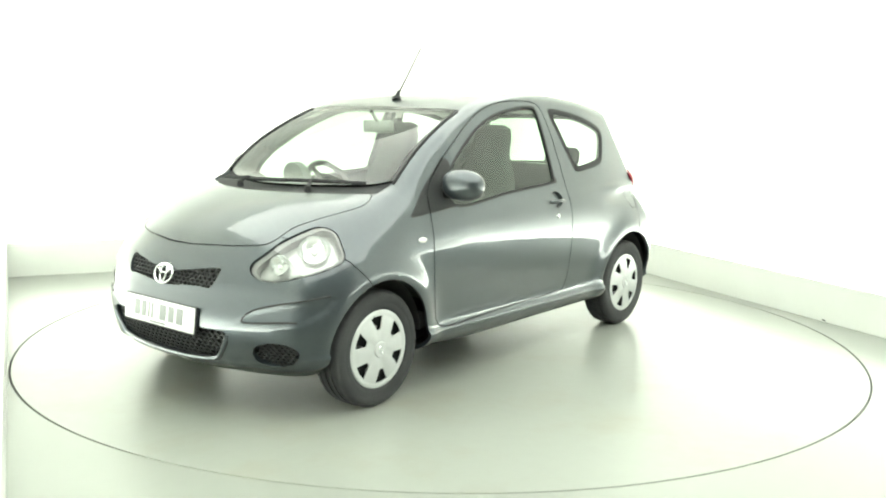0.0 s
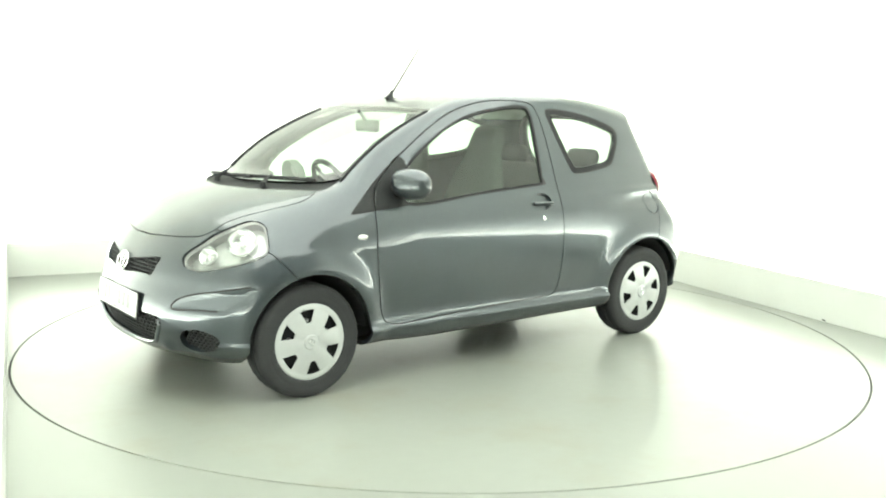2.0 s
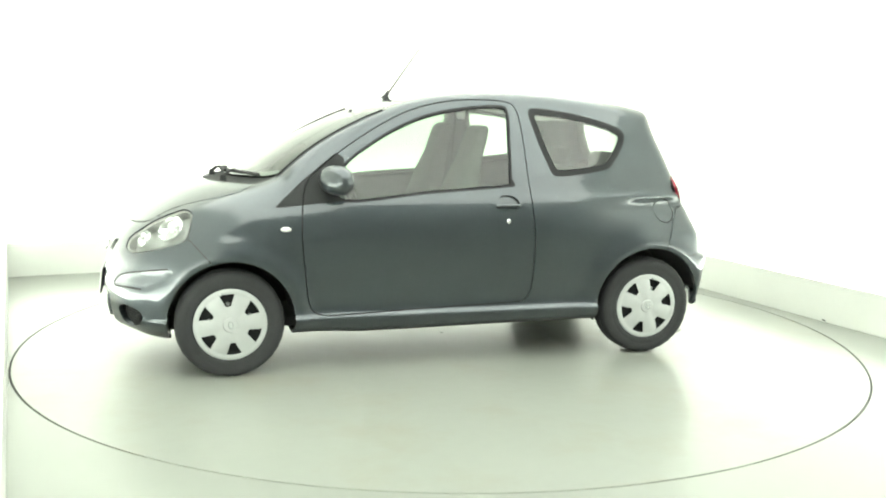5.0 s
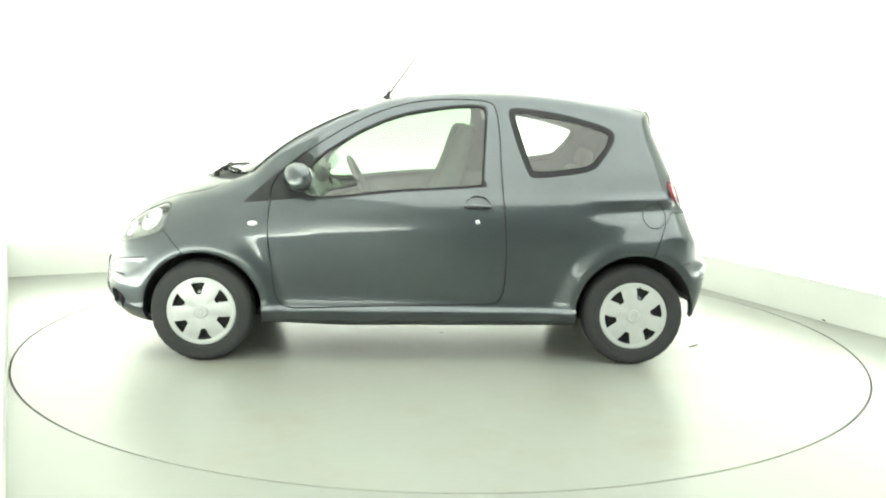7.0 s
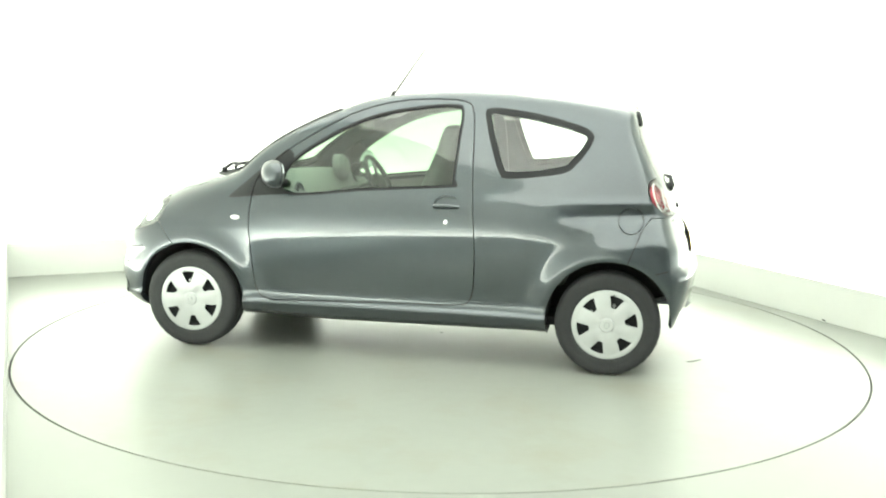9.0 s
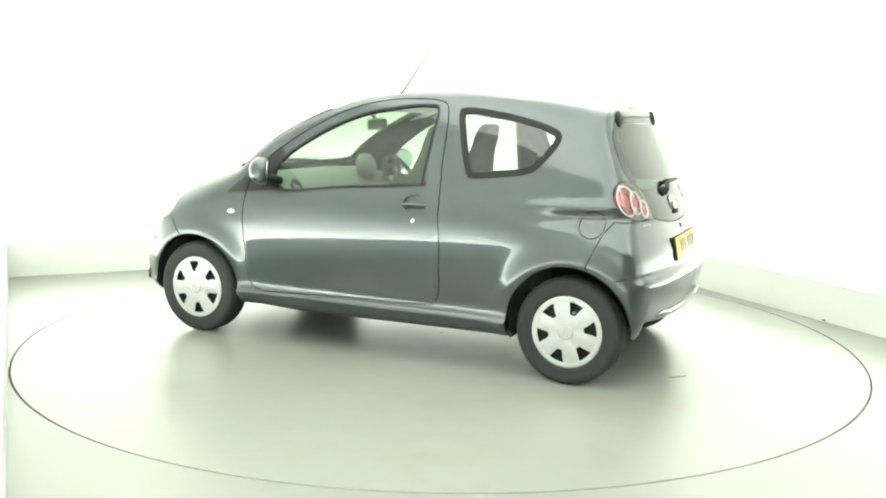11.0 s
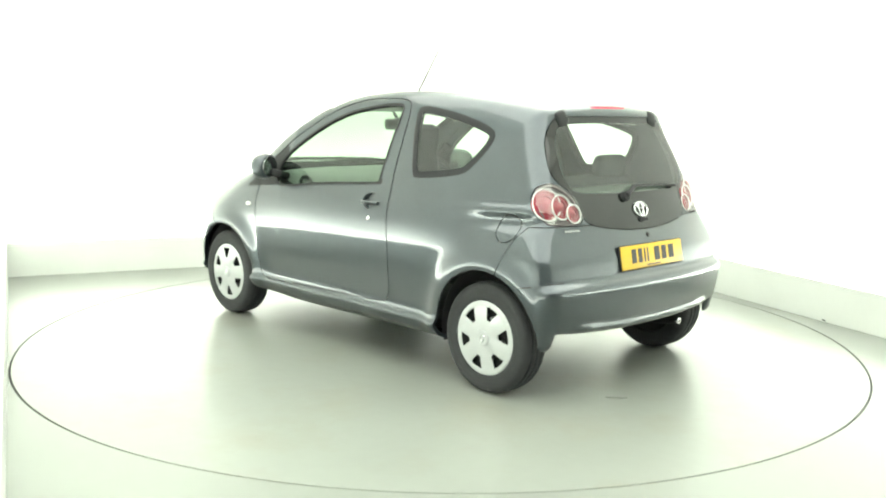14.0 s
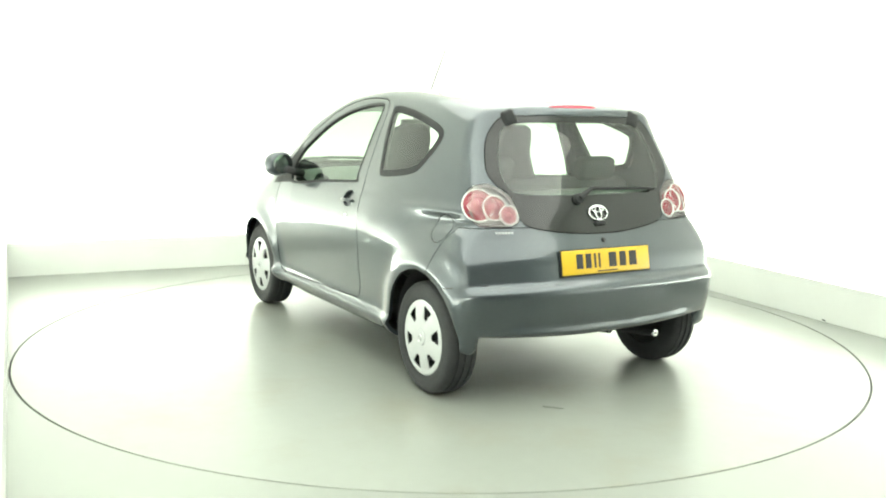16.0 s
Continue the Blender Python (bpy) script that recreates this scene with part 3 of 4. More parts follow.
def plate(parent, m, base, label, text_rows, ink):
    """A number plate with plain dark bars where its characters stand."""
    bm = box(bmesh.new(), (0.535, 0.116, 0.008), bevel=0.004)
    p = part("number_plate", bm, base, parent, label, m)
    part("plate_surround", box(bmesh.new(), (0.55, 0.13, 0.006), pose(0, -0.002, -0.006), 0.003), PLASTIC, p)
    for cx, w in text_rows:
        part("bar", box(bmesh.new(), (w, 0.07, 0.0015), pose(cx, 0.004, 0.0046)), ink, p)
    part("maker_strip", box(bmesh.new(), (0.12, 0.007, 0.0015), pose(0.0, -0.047, 0.0046)), ink, p)
    return p


def wheel_mesh():
    """Tyre, hubcap, steel rim, each turned about local z, outer face up."""
    bm = bmesh.new()
    R = 0.276
    prof = [(0.178, -0.07), (0.185, -0.078), (0.215, -0.082), (0.248, -0.080), (0.266, -0.070), (R - 0.003, -0.058)]
    for y in (-0.036, 0.0, 0.036):
        prof += [(R, y - 0.006), (R - 0.008, y - 0.005), (R - 0.008, y + 0.005), (R, y + 0.006)]
    prof += [(R - 0.003, 0.058), (0.266, 0.070), (0.262, 0.0735), (0.254, 0.0785), (0.248, 0.080), (0.225, 0.083), (0.222, 0.0815), (0.215, 0.082), (0.200, 0.080), (0.190, 0.078), (0.183, 0.072), (0.178, 0.06)]
    lathe(bm, prof, 132, closed=True)
    for k, v in enumerate(bm.verts):          # cross grooves in the shoulders
        if math.hypot(v.co.x, v.co.y) > 0.262 and abs(v.co.z) > 0.04 and (k % 132) % 4 == 0:
            v.co.x, v.co.y = v.co.x * 0.992, v.co.y * 0.992
    tyre = bm_mesh("tyre", bm, TYRE, 0.7)
    bm = bmesh.new()
    lathe(bm, [(0.178, 0.066), (0.170, 0.05), (0.150, 0.038), (0.10, 0.045), (0.06, 0.05), (0.005, 0.05)], 40)
    lathe(bm, [(0.178, -0.06), (0.12, -0.03), (0.005, -0.03)], 32)
    rim = bm_mesh("steel_rim", bm, DARK)
    bm = cyl(bmesh.new(), 0.009, 0.009, 0.02, Matrix(), 8)
    bolts = bm_mesh("wheel_bolt", bm, STEEL)
    bm = bmesh.new()
    radii = [0.006, 0.024, 0.034, 0.038, 0.06, 0.08, 0.098, 0.11, 0.125, 0.142, 0.157, 0.164, 0.172, 0.182, 0.189, 0.1915]

    def height(r, spoke):
        h = 0.084 - 1.2 * max(r - 0.05, 0) ** 2 * 0.5
        if r <= 0.034:
            h += 0.006
        if r > 0.16:
            h += 0.004 * math.sin(min((r - 0.16) / 0.03, 1) * math.pi)
        if r > 0.188:
            h -= 0.012 * (r - 0.188) / 0.0035
        return h + (0.003 * spoke if 0.045 < r < 0.155 else 0)
    rings, hole = [], []
    for r in radii:
        hh = math.radians(8.0 + (max(min(r, 0.158), 0.098) - 0.098) / 0.06 * 6.5)
        row = []
        for s in range(6):
            c = math.pi / 3 * s
            for k in range(12):
                if k < 6:
                    a = c - hh + 2 * hh * k / 6
                    sp = 0
                else:
                    q = (k - 6) / 6
                    a = c + hh + (math.pi / 3 - 2 * hh) * q
                    sp = math.sin(q * math.pi)
                rr = r
                if abs(r - 0.098) < 1e-6 and 0 < k < 6:
                    rr -= 0.004 * math.sin(k / 6 * math.pi)
                row.append(bm.verts.new((rr * math.cos(a), rr * math.sin(a), height(r, sp))))
        rings.append(row)
    for i in range(len(radii) - 1):
        for k in range(72):
            if 0.097 < radii[i] < 0.15 and k % 12 < 6:
                continue
            j = (k + 1) % 72
            bm.faces.new((rings[i][k], rings[i][j], rings[i + 1][j], rings[i + 1][k]))
    bm.faces.new(rings[0])
    bmesh.ops.recalc_face_normals(bm, faces=bm.faces)
    bmesh.ops.solidify(bm, geom=bm.faces[:], thickness=0.006)
    cap = bm_mesh("hubcap", bm, HUBCAP, 0.5)
    bm = bmesh.new()
    cyl(bm, 0.004, 0.004, 0.04, pose(0, 0, 0))
    valve = bm_mesh("valve", bm, PLASTIC)
    return tyre, rim, cap, bolts, valve


def build_wheels(car):
    tyre, rim, cap, bolts, valve = wheel_mesh()
    for x, y, turn in ((1.17, 0.702, 84), (-1.17, 0.700, 108), (1.17, -0.702, 40), (-1.17, -0.700, 15)):
        w = new("wheel")
        w.parent = car
        w.matrix_basis = pose(x, y, 0.2755, -90 if y > 0 else 90, 0, 0) @ pose(0, 0, 0, 0, 0, turn if y < 0 else -turn)
        for nm, me, lb in (("tyre", tyre, "black rubber tyre"), ("rim", rim, "dark steel rim"), ("hubcap", cap, "silver plastic six-spoke hubcap")):
            ob = new(nm, me)
            ob.parent = w
            tagged(ob, lb)
        for k in range(5):
            ob = new("wheel_bolt", bolts)
            ob.parent = w
            ob.matrix_basis = pose(0.105 * math.cos(2 * math.pi * k / 5), 0.105 * math.sin(2 * math.pi * k / 5), 0.056)
        em = part("hub_emblem", tube(bmesh.new(), [Vector((0.017 * math.cos(t), 0.012 * math.sin(t), 0.0915)) for t in (2 * math.pi * k / 20 for k in range(21))], 0.002, 6), CHROME, w, "small oval hub emblem")
        ob = new("valve", valve)
        ob.parent = w
        ob.matrix_basis = pose(0.155, 0.02, 0.06, 0, 20, 0)
    for ax, az, r in ARCHES:
        lo, hi = (-8, 177) if ax > 0 else (-16, 166)
        for k in (1, -1):
            bm = bmesh.new()
            rows = []
            for y in (0.36, 0.50, 0.64, 0.745):
                rows.append([bm.verts.new((ax + (r + 0.004) * math.cos(a), k * y, az + (r + 0.004) * math.sin(a)))
                             for a in (math.radians(lo + (hi - lo) * i / 30) for i in range(31))])
            for p, q in zip(rows, rows[1:]):
                for i in range(30):
                    bm.faces.new((p[i], p[i + 1], q[i + 1], q[i]))
            bm.faces.new(rows[0])
            part("wheel_arch_liner", bm, DARK, car)
    bm = bmesh.new()
    for x in (1.17, -1.17):
        cyl(bm, 0.03, 0.03, 1.3, pose(x, 0, 0.27, 90, 0, 0), 12)
    box(bm, (0.3, 0.5, 0.05), pose(-0.75, 0, 0.185), 0.02)
    tube(bm, [(0.6, -0.15, 0.185), (-0.5, -0.15, 0.18), (-1.0, -0.3, 0.2), (-1.2, -0.38, 0.21)], 0.03, 8)
    part("axles", bm, DARK, car)
    bm = bmesh.new()
    tube(bm, [(-1.2, -0.40, 0.215), (-1.42, -0.40, 0.235), (-1.525, -0.40, 0.252)], 0.016, 12)
    # tailpipe in the same dark colour as the underside
    pipe = part("exhaust_pipe", bm, DARK, car, "dark exhaust tailpipe")
    part("pipe_tip", lathe(bmesh.new(), [(0.017, -0.012), (0.018, 0.0), (0.014, 0.002), (0.006, 0.001)], 16), CHROME, pipe, "bright pipe tip", m=pose(-1.527, -0.40, 0.253, 0, -90, 0))


def seat(car, x, y):
    """Front seat: cushion, tall one-piece back with its head rest."""
    s = new("seat")
    s.parent = car
    s.matrix_basis = pose(x, y, 0)
    bm = box(bmesh.new(), (0.50, 0.46, 0.16), pose(0.06, 0, 0.50, 0, -8, 0), 0.05, 3)
    part("cushion", bm, CLOTH, s)
    bm = bmesh.new()
    rows = []
    for z, w, d in ((0.50, 0.22, 0.07), (0.60, 0.235, 0.085), (0.80, 0.235, 0.08), (0.97, 0.205, 0.07), (1.06, 0.16, 0.06), (1.12, 0.13, 0.055), (1.20, 0.125, 0.055), (1.265, 0.105, 0.05), (1.285, 0.06, 0.03)):
        cx = -0.20 - (z - 0.5) * 0.30
        rows.append([bm.verts.new((cx + d * math.copysign(abs(math.cos(a)) ** 0.7, math.cos(a)), w * math.copysign(abs(math.sin(a)) ** 0.7, math.sin(a)), z))
                     for a in (2 * math.pi * k / 24 for k in range(24))])
    for p, q in zip(rows, rows[1:]):
        for k in range(24):
            bm.faces.new((p[k], p[(k + 1) % 24], q[(k + 1) % 24], q[k]))
    bm.faces.new(rows[-1])
    bm.faces.new(rows[0])
    part("backrest", bm, CLOTH, s)
    part("runner", box(bmesh.new(), (0.4, 0.36, 0.2), pose(0.05, 0, 0.33), 0.02), PLASTIC, s)


def build_cabin(car):
    seat(car, 0.17, 0.36)
    seat(car, 0.17, -0.36)
    b = new("rear_bench")
    b.parent = car
    part("cushion", box(bmesh.new(), (0.45, 1.15, 0.16), pose(-0.72, 0, 0.52, 0, -6, 0), 0.05, 3), CLOTH, b)
    part("backrest", box(bmesh.new(), (0.12, 1.15, 0.50), pose(-0.98, 0, 0.78, 0, -14, 0), 0.05, 3), CLOTH, b)
    for y in (0.33, -0.33):
        part("headrest", box(bmesh.new(), (0.09, 0.25, 0.13), pose(-1.065, y, 1.075, 0, -10, 0), 0.042, 3), CLOTH, b)
    part("cabin_floor", box(bmesh.new(), (2.0, 1.3, 0.05), pose(0.1, 0, 0.25), 0.01), DARK, car)
    part("parcel_shelf", box(bmesh.new(), (0.26, 1.05, 0.03), pose(-1.19, 0, 0.955), 0.01), CABIN, car)
    bm = bmesh.new()                       # dashboard: a curved section carried across
    sec = [(1.10, 0.90), (0.95, 0.965), (0.78, 0.955), (0.66, 0.915), (0.60, 0.85), (0.62, 0.74), (0.72, 0.60), (0.80, 0.45)]
    rows = [[bm.verts.new((x - 0.10 * (y / 0.66) ** 2 + (0.03 if -0.5 < y < -0.2 else 0), y, z - 0.03 * (y / 0.66) ** 4 + (0.02 if -0.5 < y < -0.2 and i in (2, 3) else 0))) for i, (x, z) in enumerate(sec)]
            for y in np.linspace(-0.66, 0.66, 15)]
    for p, q in zip(rows, rows[1:]):
        for i in range(len(sec) - 1):
            bm.faces.new((p[i], p[i + 1], q[i + 1], q[i]))
    part("dashboard", bm, CABIN, car, "grey plastic dashboard")
    for y in (0.56, -0.56):
        bm = lathe(bmesh.new(), [(0.03, 0.0), (0.05, 0.0), (0.056, 0.012), (0.048, 0.02), (0.03, 0.012)], 24)
        part("air_vent", bm, PLASTIC, car, m=pose(0.60, y, 0.89, 0, -70, 0))
    part("instrument_pod", lathe(bmesh.new(), [(0.0, 0.05), (0.06, 0.045), (0.085, 0.02), (0.09, -0.03), (0.0, -0.03)], 24), CABIN, car, m=pose(0.64, -0.36, 0.975, 0, -80, 0))
    w = new("steering_wheel")
    w.parent = car
    w.matrix_basis = pose(0.37, -0.36, 0.885, 0, -62, 0)
    part("rim", lathe(bmesh.new(), [(0.185 + 0.016 * math.cos(a), 0.016 * math.sin(a)) for a in (2 * math.pi * k / 10 for k in range(10))], 40, closed=True), PLASTIC, w)
    bm = bmesh.new()
    lathe(bm, [(0.0, 0.025), (0.05, 0.022), (0.07, 0.0), (0.06, -0.03), (0.0, -0.03)], 20)
    for a in (90, 210, 330):
        box(bm, (0.12, 0.035, 0.015), pose(0, 0, 0, 0, 0, a) @ pose(0.12, 0, -0.005), 0.005)
    part("hub", bm, PLASTIC, w)
    bm = tube(bmesh.new(), [(0.66, -0.36, 0.78), (0.37, -0.36, 0.88)], 0.03, 10)
    part("steering_column", bm, PLASTIC, car)
    m = new("rear_view_mirror")
    m.parent = car
    m.matrix_basis = pose(0.36, 0, 1.27)
    part("housing", box(bmesh.new(), (0.035, 0.22, 0.07), bevel=0.015, seg=3), CABIN, m)
    part("stem", tube(bmesh.new(), [(0.0, 0, 0.02), (0.06, 0, 0.085)], 0.01, 8), PLASTIC, m)


def door_mirror(car, k):
    m = new("door_mirror")
    m.parent = car
    bm = bmesh.new()
    bmesh.ops.create_uvsphere(bm, u_segments=32, v_segments=20, radius=1)
    for v in bm.verts:                    # rounded housing, flat towards the rear
        x, y, z = v.co
        back = max(-x, 0)
        v.co = Vector((0.070 * x if x > 0 else -0.036 * (1 - (1 - back) ** 2.5), 0.108 * math.copysign(abs(y) ** 0.85, y), 0.076 * math.copysign(abs(z) ** 0.85, z) - 0.004 * y * k))
    part("housing", bm, PAINT, m, m=pose(MIRROR[0], k * MIRROR[1], MIRROR[2], 0, 0, k * 30))
    bm = bmesh.new()
    cyl(bm, 1, 1, 0.004, Matrix.Diagonal((0.061, 0.090, 1, 1)), 28)
    part("mirror_glass", bm, MIRROR_GLASS, m, "mirror glass", m=pose(MIRROR[0], k * MIRROR[1], MIRROR[2], 0, 0, k * 30) @ pose(-0.037, 0, 0, 0, 90, 0))
    bm = box(bmesh.new(), (0.075, 0.14, 0.045), pose(MIRROR[0] + 0.0, k * (MIRROR[1] - 0.10), MIRROR[2] - 0.05, k * 14, 0, 0), 0.018, 3)
    part("arm", bm, PLASTIC, m, "black plastic mirror arm")


MIRROR = (0.64, 0.836, 1.008)


def build_car():
    car = new("car")
    tagged(car, "small dark grey three-door hatchback parked on the turntable", "car")
    V, T = net(0.016)
    s = Skin(V, T)
    for ax, az, r in ARCHES:
        s.cut(lambda p: np.where(np.abs(p[:, 1]) > 0.4, np.hypot(p[:, 0] - ax, p[:, 2] - az) - r, 1.0), 99)
    door = xz(DOOR, 0.42)
    s.cut(grow(door, 0.0058), 98, [0])
    s.cut(door, 1, [98])
    s.cut(xz(SAIL, 0.42), 12, [0, 1])
    dg = xz(DOOR_GLASS, 0.42)
    s.cut(grow(dg, 0.014), 10, [1, 12])
    s.cut(dg, 8, [10])
    q = xz(QUARTER, 0.42)
    s.cut(grow(q, 0.004), 11, [0])
    s.cut(grow(q, -0.030), 9, [11])
    grip = oval(-0.303, 0.874, 0.068, 0.046)
    s.cut(grip, 20, [1])
    # glass and openings of the nose and tail
    s.cut(grow(windscreen, 0.004), 14, [0])
    s.cut(grow(windscreen, -0.022), 7, [14])
    s.cut(cowl, 13, [0, 14])
    hd = xz(HEADLAMP, 0.40)
    s.cut(grow(hd, 0.004), 92, [0])
    s.cut(hd, 15, [92])
    s.cut(grow(hd, -0.008), 23, [15])
    hood = lambda p: np.where(p[:, 2] > 0.6, poly_sd(p[:, 0], p[:, 1], HOOD), 1.0)
    s.cut(grow(hood, 0.005), 91, [0])
    s.cut(hood, 3, [91])
    tl = yz(TAIL_LAMP, False, -1.1)
    s.cut(grow(tl, 0.004), 93, [0])
    s.cut(tl, 16, [93])
    s.cut(grow(tl, -0.009), 24, [16])
    ht = yz(HATCH, False, -1.1, False)
    s.cut(grow(ht, 0.005), 90, [0])
    s.cut(ht, 6, [90])
    s.cut(yz(HATCH_CLEAR, False, -1.1, False), 17, [6])
    flap = oval(-1.268, 0.822, 0.061, 0.063)
    s.cut(grow(flap, 0.0045), 94, [0])
    s.cut(flap, 21, [94])
    s.cut(yz(GRILLE, both=False), 22, [0])
    s.cut(yz(MOUTH, both=False), 22, [0])
    s.cut(oval(0.622, 0.314, 0.085, 0.054, front=True), 22, [0])
    fb, rb = xz(FRONT_BUMPER, -1), xz(REAR_BUMPER, -1)
    s.cut(grow(fb, 0.0042), 96, [0])
    s.cut(fb, 4, [96])
    s.cut(grow(rb, 0.0042), 95, [0])
    s.cut(rb, 5, [95])
    s.cut(lambda p: p[:, 2] - 0.208 + 0.008 * sstep(1.2, 1.4, p[:, 0]), 97, [0, 4, 5])
    s.panel("body_shell", [0], PAINT, car)
    s.panel("seam_backing", [90, 91, 92, 93, 94, 95, 96, 98], DARK, car, "dark joint backing", off=-0.014, flange=0)
    s.panel("underbody", [97], DARK, car)
    s.panel("bonnet", [3], PAINT, car)
    s.panel("front_bumper", [4], PAINT, car, flange=0.03)
    s.panel("rear_bumper", [5], PAINT, car)
    s.panel("windscreen", [7], GLASS, car, flange=0)
    s.panel("windscreen_surround", [14], BLACK_GLASS, car, flange=0.012)
    s.panel("cowl_panel", [13], PLASTIC, car, "black plastic cowl under the windscreen", off=-0.012)
    s.panel("tailgate_glass", [17], HATCH_GLASS, car, flange=0)
    s.panel("tailgate", [6], BLACK_GLASS, car, "glossy black glass tailgate")
    s.panel("fuel_flap", [21], PAINT, car, pick=lambda c: c[:, 1] > 0)
    s.panel("quarter_plate", [21], PAINT, car, pick=lambda c: c[:, 1] < 0)
    s.panel("grille_backing", [22], DARK, car, off=-0.055, flange=0)
    for side in (1, -1):
        pick = lambda c, k=side: c[:, 1] * k > 0
        dr = s.panel("door", [1], PAINT, car, pick=pick)
        s.panel("sail_panel", [12], PLASTIC, car, "black plastic mirror sail panel", off=0.001, pick=pick)
        s.panel("window_seal", [10], RUBBER_SEAL, dr, "black rubber window surround", off=0.002, pick=pick)
        s.panel("door_glass", [8], DOOR_TINT, dr, "green-tinted side glass", off=-0.006, flange=0, pick=pick)
        s.panel("handle_dish", [20], PAINT, dr, off=-0.019, flange=0, pick=pick)
        s.panel("door_card", [1], CABIN, dr, off=-0.07, flange=0, pick=lambda c, k=side: (c[:, 1] * k > 0) & (c[:, 2] < 0.97) & (c[:, 2] > 0.4))
        s.panel("quarter_seal", [11], RUBBER_SEAL, car, "black printed glass border", off=0.0015, pick=pick)
        s.panel("quarter_glass", [9], GLASS, car, flange=0, pick=pick)
        bm = bmesh.new()
        pts = [snap(np.array([[x, side * 0.8, 0.868]]), 0.006 + 0.012 * math.sin((x + 0.372) / 0.138 * math.pi), 5)[0] for x in np.linspace(-0.372, -0.234, 9)]
        tube(bm, pts, 0.0095, 10)
        part("handle", bm, PAINT, dr)
        lk = part("key_lock", lathe(bmesh.new(), [(0.0, 0.005), (0.008, 0.005), (0.012, 0.002), (0.013, -0.004)], 16), CHROME, dr, "round chrome door lock")
        lk.matrix_basis = on_shell(-0.304, side * 0.79, 0.780, 0.001)
        it = part("side_indicator", lathe(bmesh.new(), [(0.0, 0.012), (0.012, 0.010), (0.02, 0.006), (0.023, -0.003)], 20), CLEAR_WHITE, car, "small white oval side indicator")
        it.matrix_basis = on_shell(0.89, side * 0.79, 0.757) @ Matrix.Diagonal((1.25, 0.62, 1, 1))
        # head lamp: clear cover, silver housing, two reflector bowls
        hl = new("headlamp")
        hl.parent = car
        s.panel("cover", [15, 23], LENS, hl, "clear plastic lamp cover", flange=0.004, pick=pick)
        s.panel("housing", [15, 23], HOUSING, hl, "silver lamp housing", off=-0.045, flange=0, pick=pick)
        s.panel("bezel", [15], BEZEL, hl, off=-0.004, flange=0.04, pick=pick)
        for x, y, z, r in ((1.455, 0.650, 0.760, 0.072), (1.582, 0.566, 0.695, 0.048)):
            bowl = part("reflector", lathe(bmesh.new(), [(r, 0.012), (r * 0.97, 0.016), (r * 0.92, 0.006), (r * 0.8, -0.012), (r * 0.5, -0.03), (r * 0.2, -0.036), (0.002, -0.036)], 28), LAMP_SILVER, hl)
            bowl.matrix_basis = on_shell(x, side * y, z, -0.028) @ pose(0, 0, 0, 10, 0, 0)
            bulb = part("bulb", lathe(bmesh.new(), [(0.0, 0.004), (r * 0.16, 0.0), (r * 0.2, -0.012), (r * 0.2, -0.03)], 16), CLEAR_WHITE, hl)
            bulb.matrix_basis = bowl.matrix_basis.copy()
        # tail lamp: smoky base, three ringed red lenses
        tlm = new("tail_lamp")
        tlm.parent = car
        s.panel("cover", [16, 24], LENS, tlm, "clear lamp cover", off=0.010, flange=0.016, pick=pick)
        s.panel("base", [16, 24], LAMP_BASE, tlm, "smoky glossy lamp base", off=-0.022, flange=0, pick=pick)
        s.panel("bezel", [16], LAMP_BASE, tlm, off=-0.004, flange=0.035, pick=pick)
        for x, y, z, r, off in ((-1.409, 0.626, 0.941, 0.074, -0.006), (-1.439, 0.554, 0.928, 0.056, -0.002), (-1.463, 0.493, 0.893, 0.042, 0.001)):
            m = on_shell(x, side * y, z, off)
            n = (m.to_3x3() @ Vector((0, 0, 1)) * 0.65 + Vector((-0.35, 0, 0.02))).normalized()
            across = Vector((0, 0, 1)).cross(n).normalized()
            turn = Matrix((across, n.cross(across), n)).transposed().to_4x4()
            m = Matrix.Translation(m.translation) @ turn
            ln = part("lens", lathe(bmesh.new(), [(r, -0.02), (r, -0.004), (r * 0.86, -0.001), (r * 0.82, -0.006), (r * 0.6, -0.003), (r * 0.56, -0.008), (r * 0.3, 0.003), (0.002, 0.006)], 32), LAMP_RED, tlm, "red round lamp lens")
            ln.matrix_basis = m
            rg = part("lens_ring", lathe(bmesh.new(), [(r + 0.003 + 0.0036 * math.cos(a), 0.0036 * math.sin(a)) for a in (2 * math.pi * k / 8 for k in range(8))], 36, closed=True), CLEAR_WHITE, tlm, "pale lens ring")
            rg.matrix_basis = m
        door_mirror(car, side)
        pad = part("spoiler_end", box(bmesh.new(), (0.075, 0.080, 0.048), bevel=0.018, seg=3), PLASTIC, car, "black plastic spoiler end piece")
        pad.matrix_basis = on_shell(-1.30, side * 0.39, 1.345, -0.010) @ pose(0, 0, 0, 0, 0, side * 22)
    s.panel("headlining", [0], LINING, car, "pale headlining", off=-0.035, flange=0, pick=lambda c: c[:, 2] > 1.32)
    part("upper_grille", hex_grille(GRILLE, 1.75, 0.030, 0.014), PLASTIC, car, "black honeycomb grille")
    part("lower_grille", hex_grille(MOUTH, 1.78, 0.034, 0.022), PLASTIC, car, "black honeycomb grille")
    fog = np.array([(0.622 + 0.078 * math.cos(a), 0.315 + 0.047 * math.sin(a)) for a in (2 * math.pi * k / 24 for k in range(24))])
    for side in (1, -1):
        part("fog_grille", hex_grille(fog, 1.65, 0.024, 0.020, side), PLASTIC, car, "black honeycomb fog lamp blank")
    badge(car, on_shell(1.77, 0, 0.606, 0.008), 0.066, 0.046)
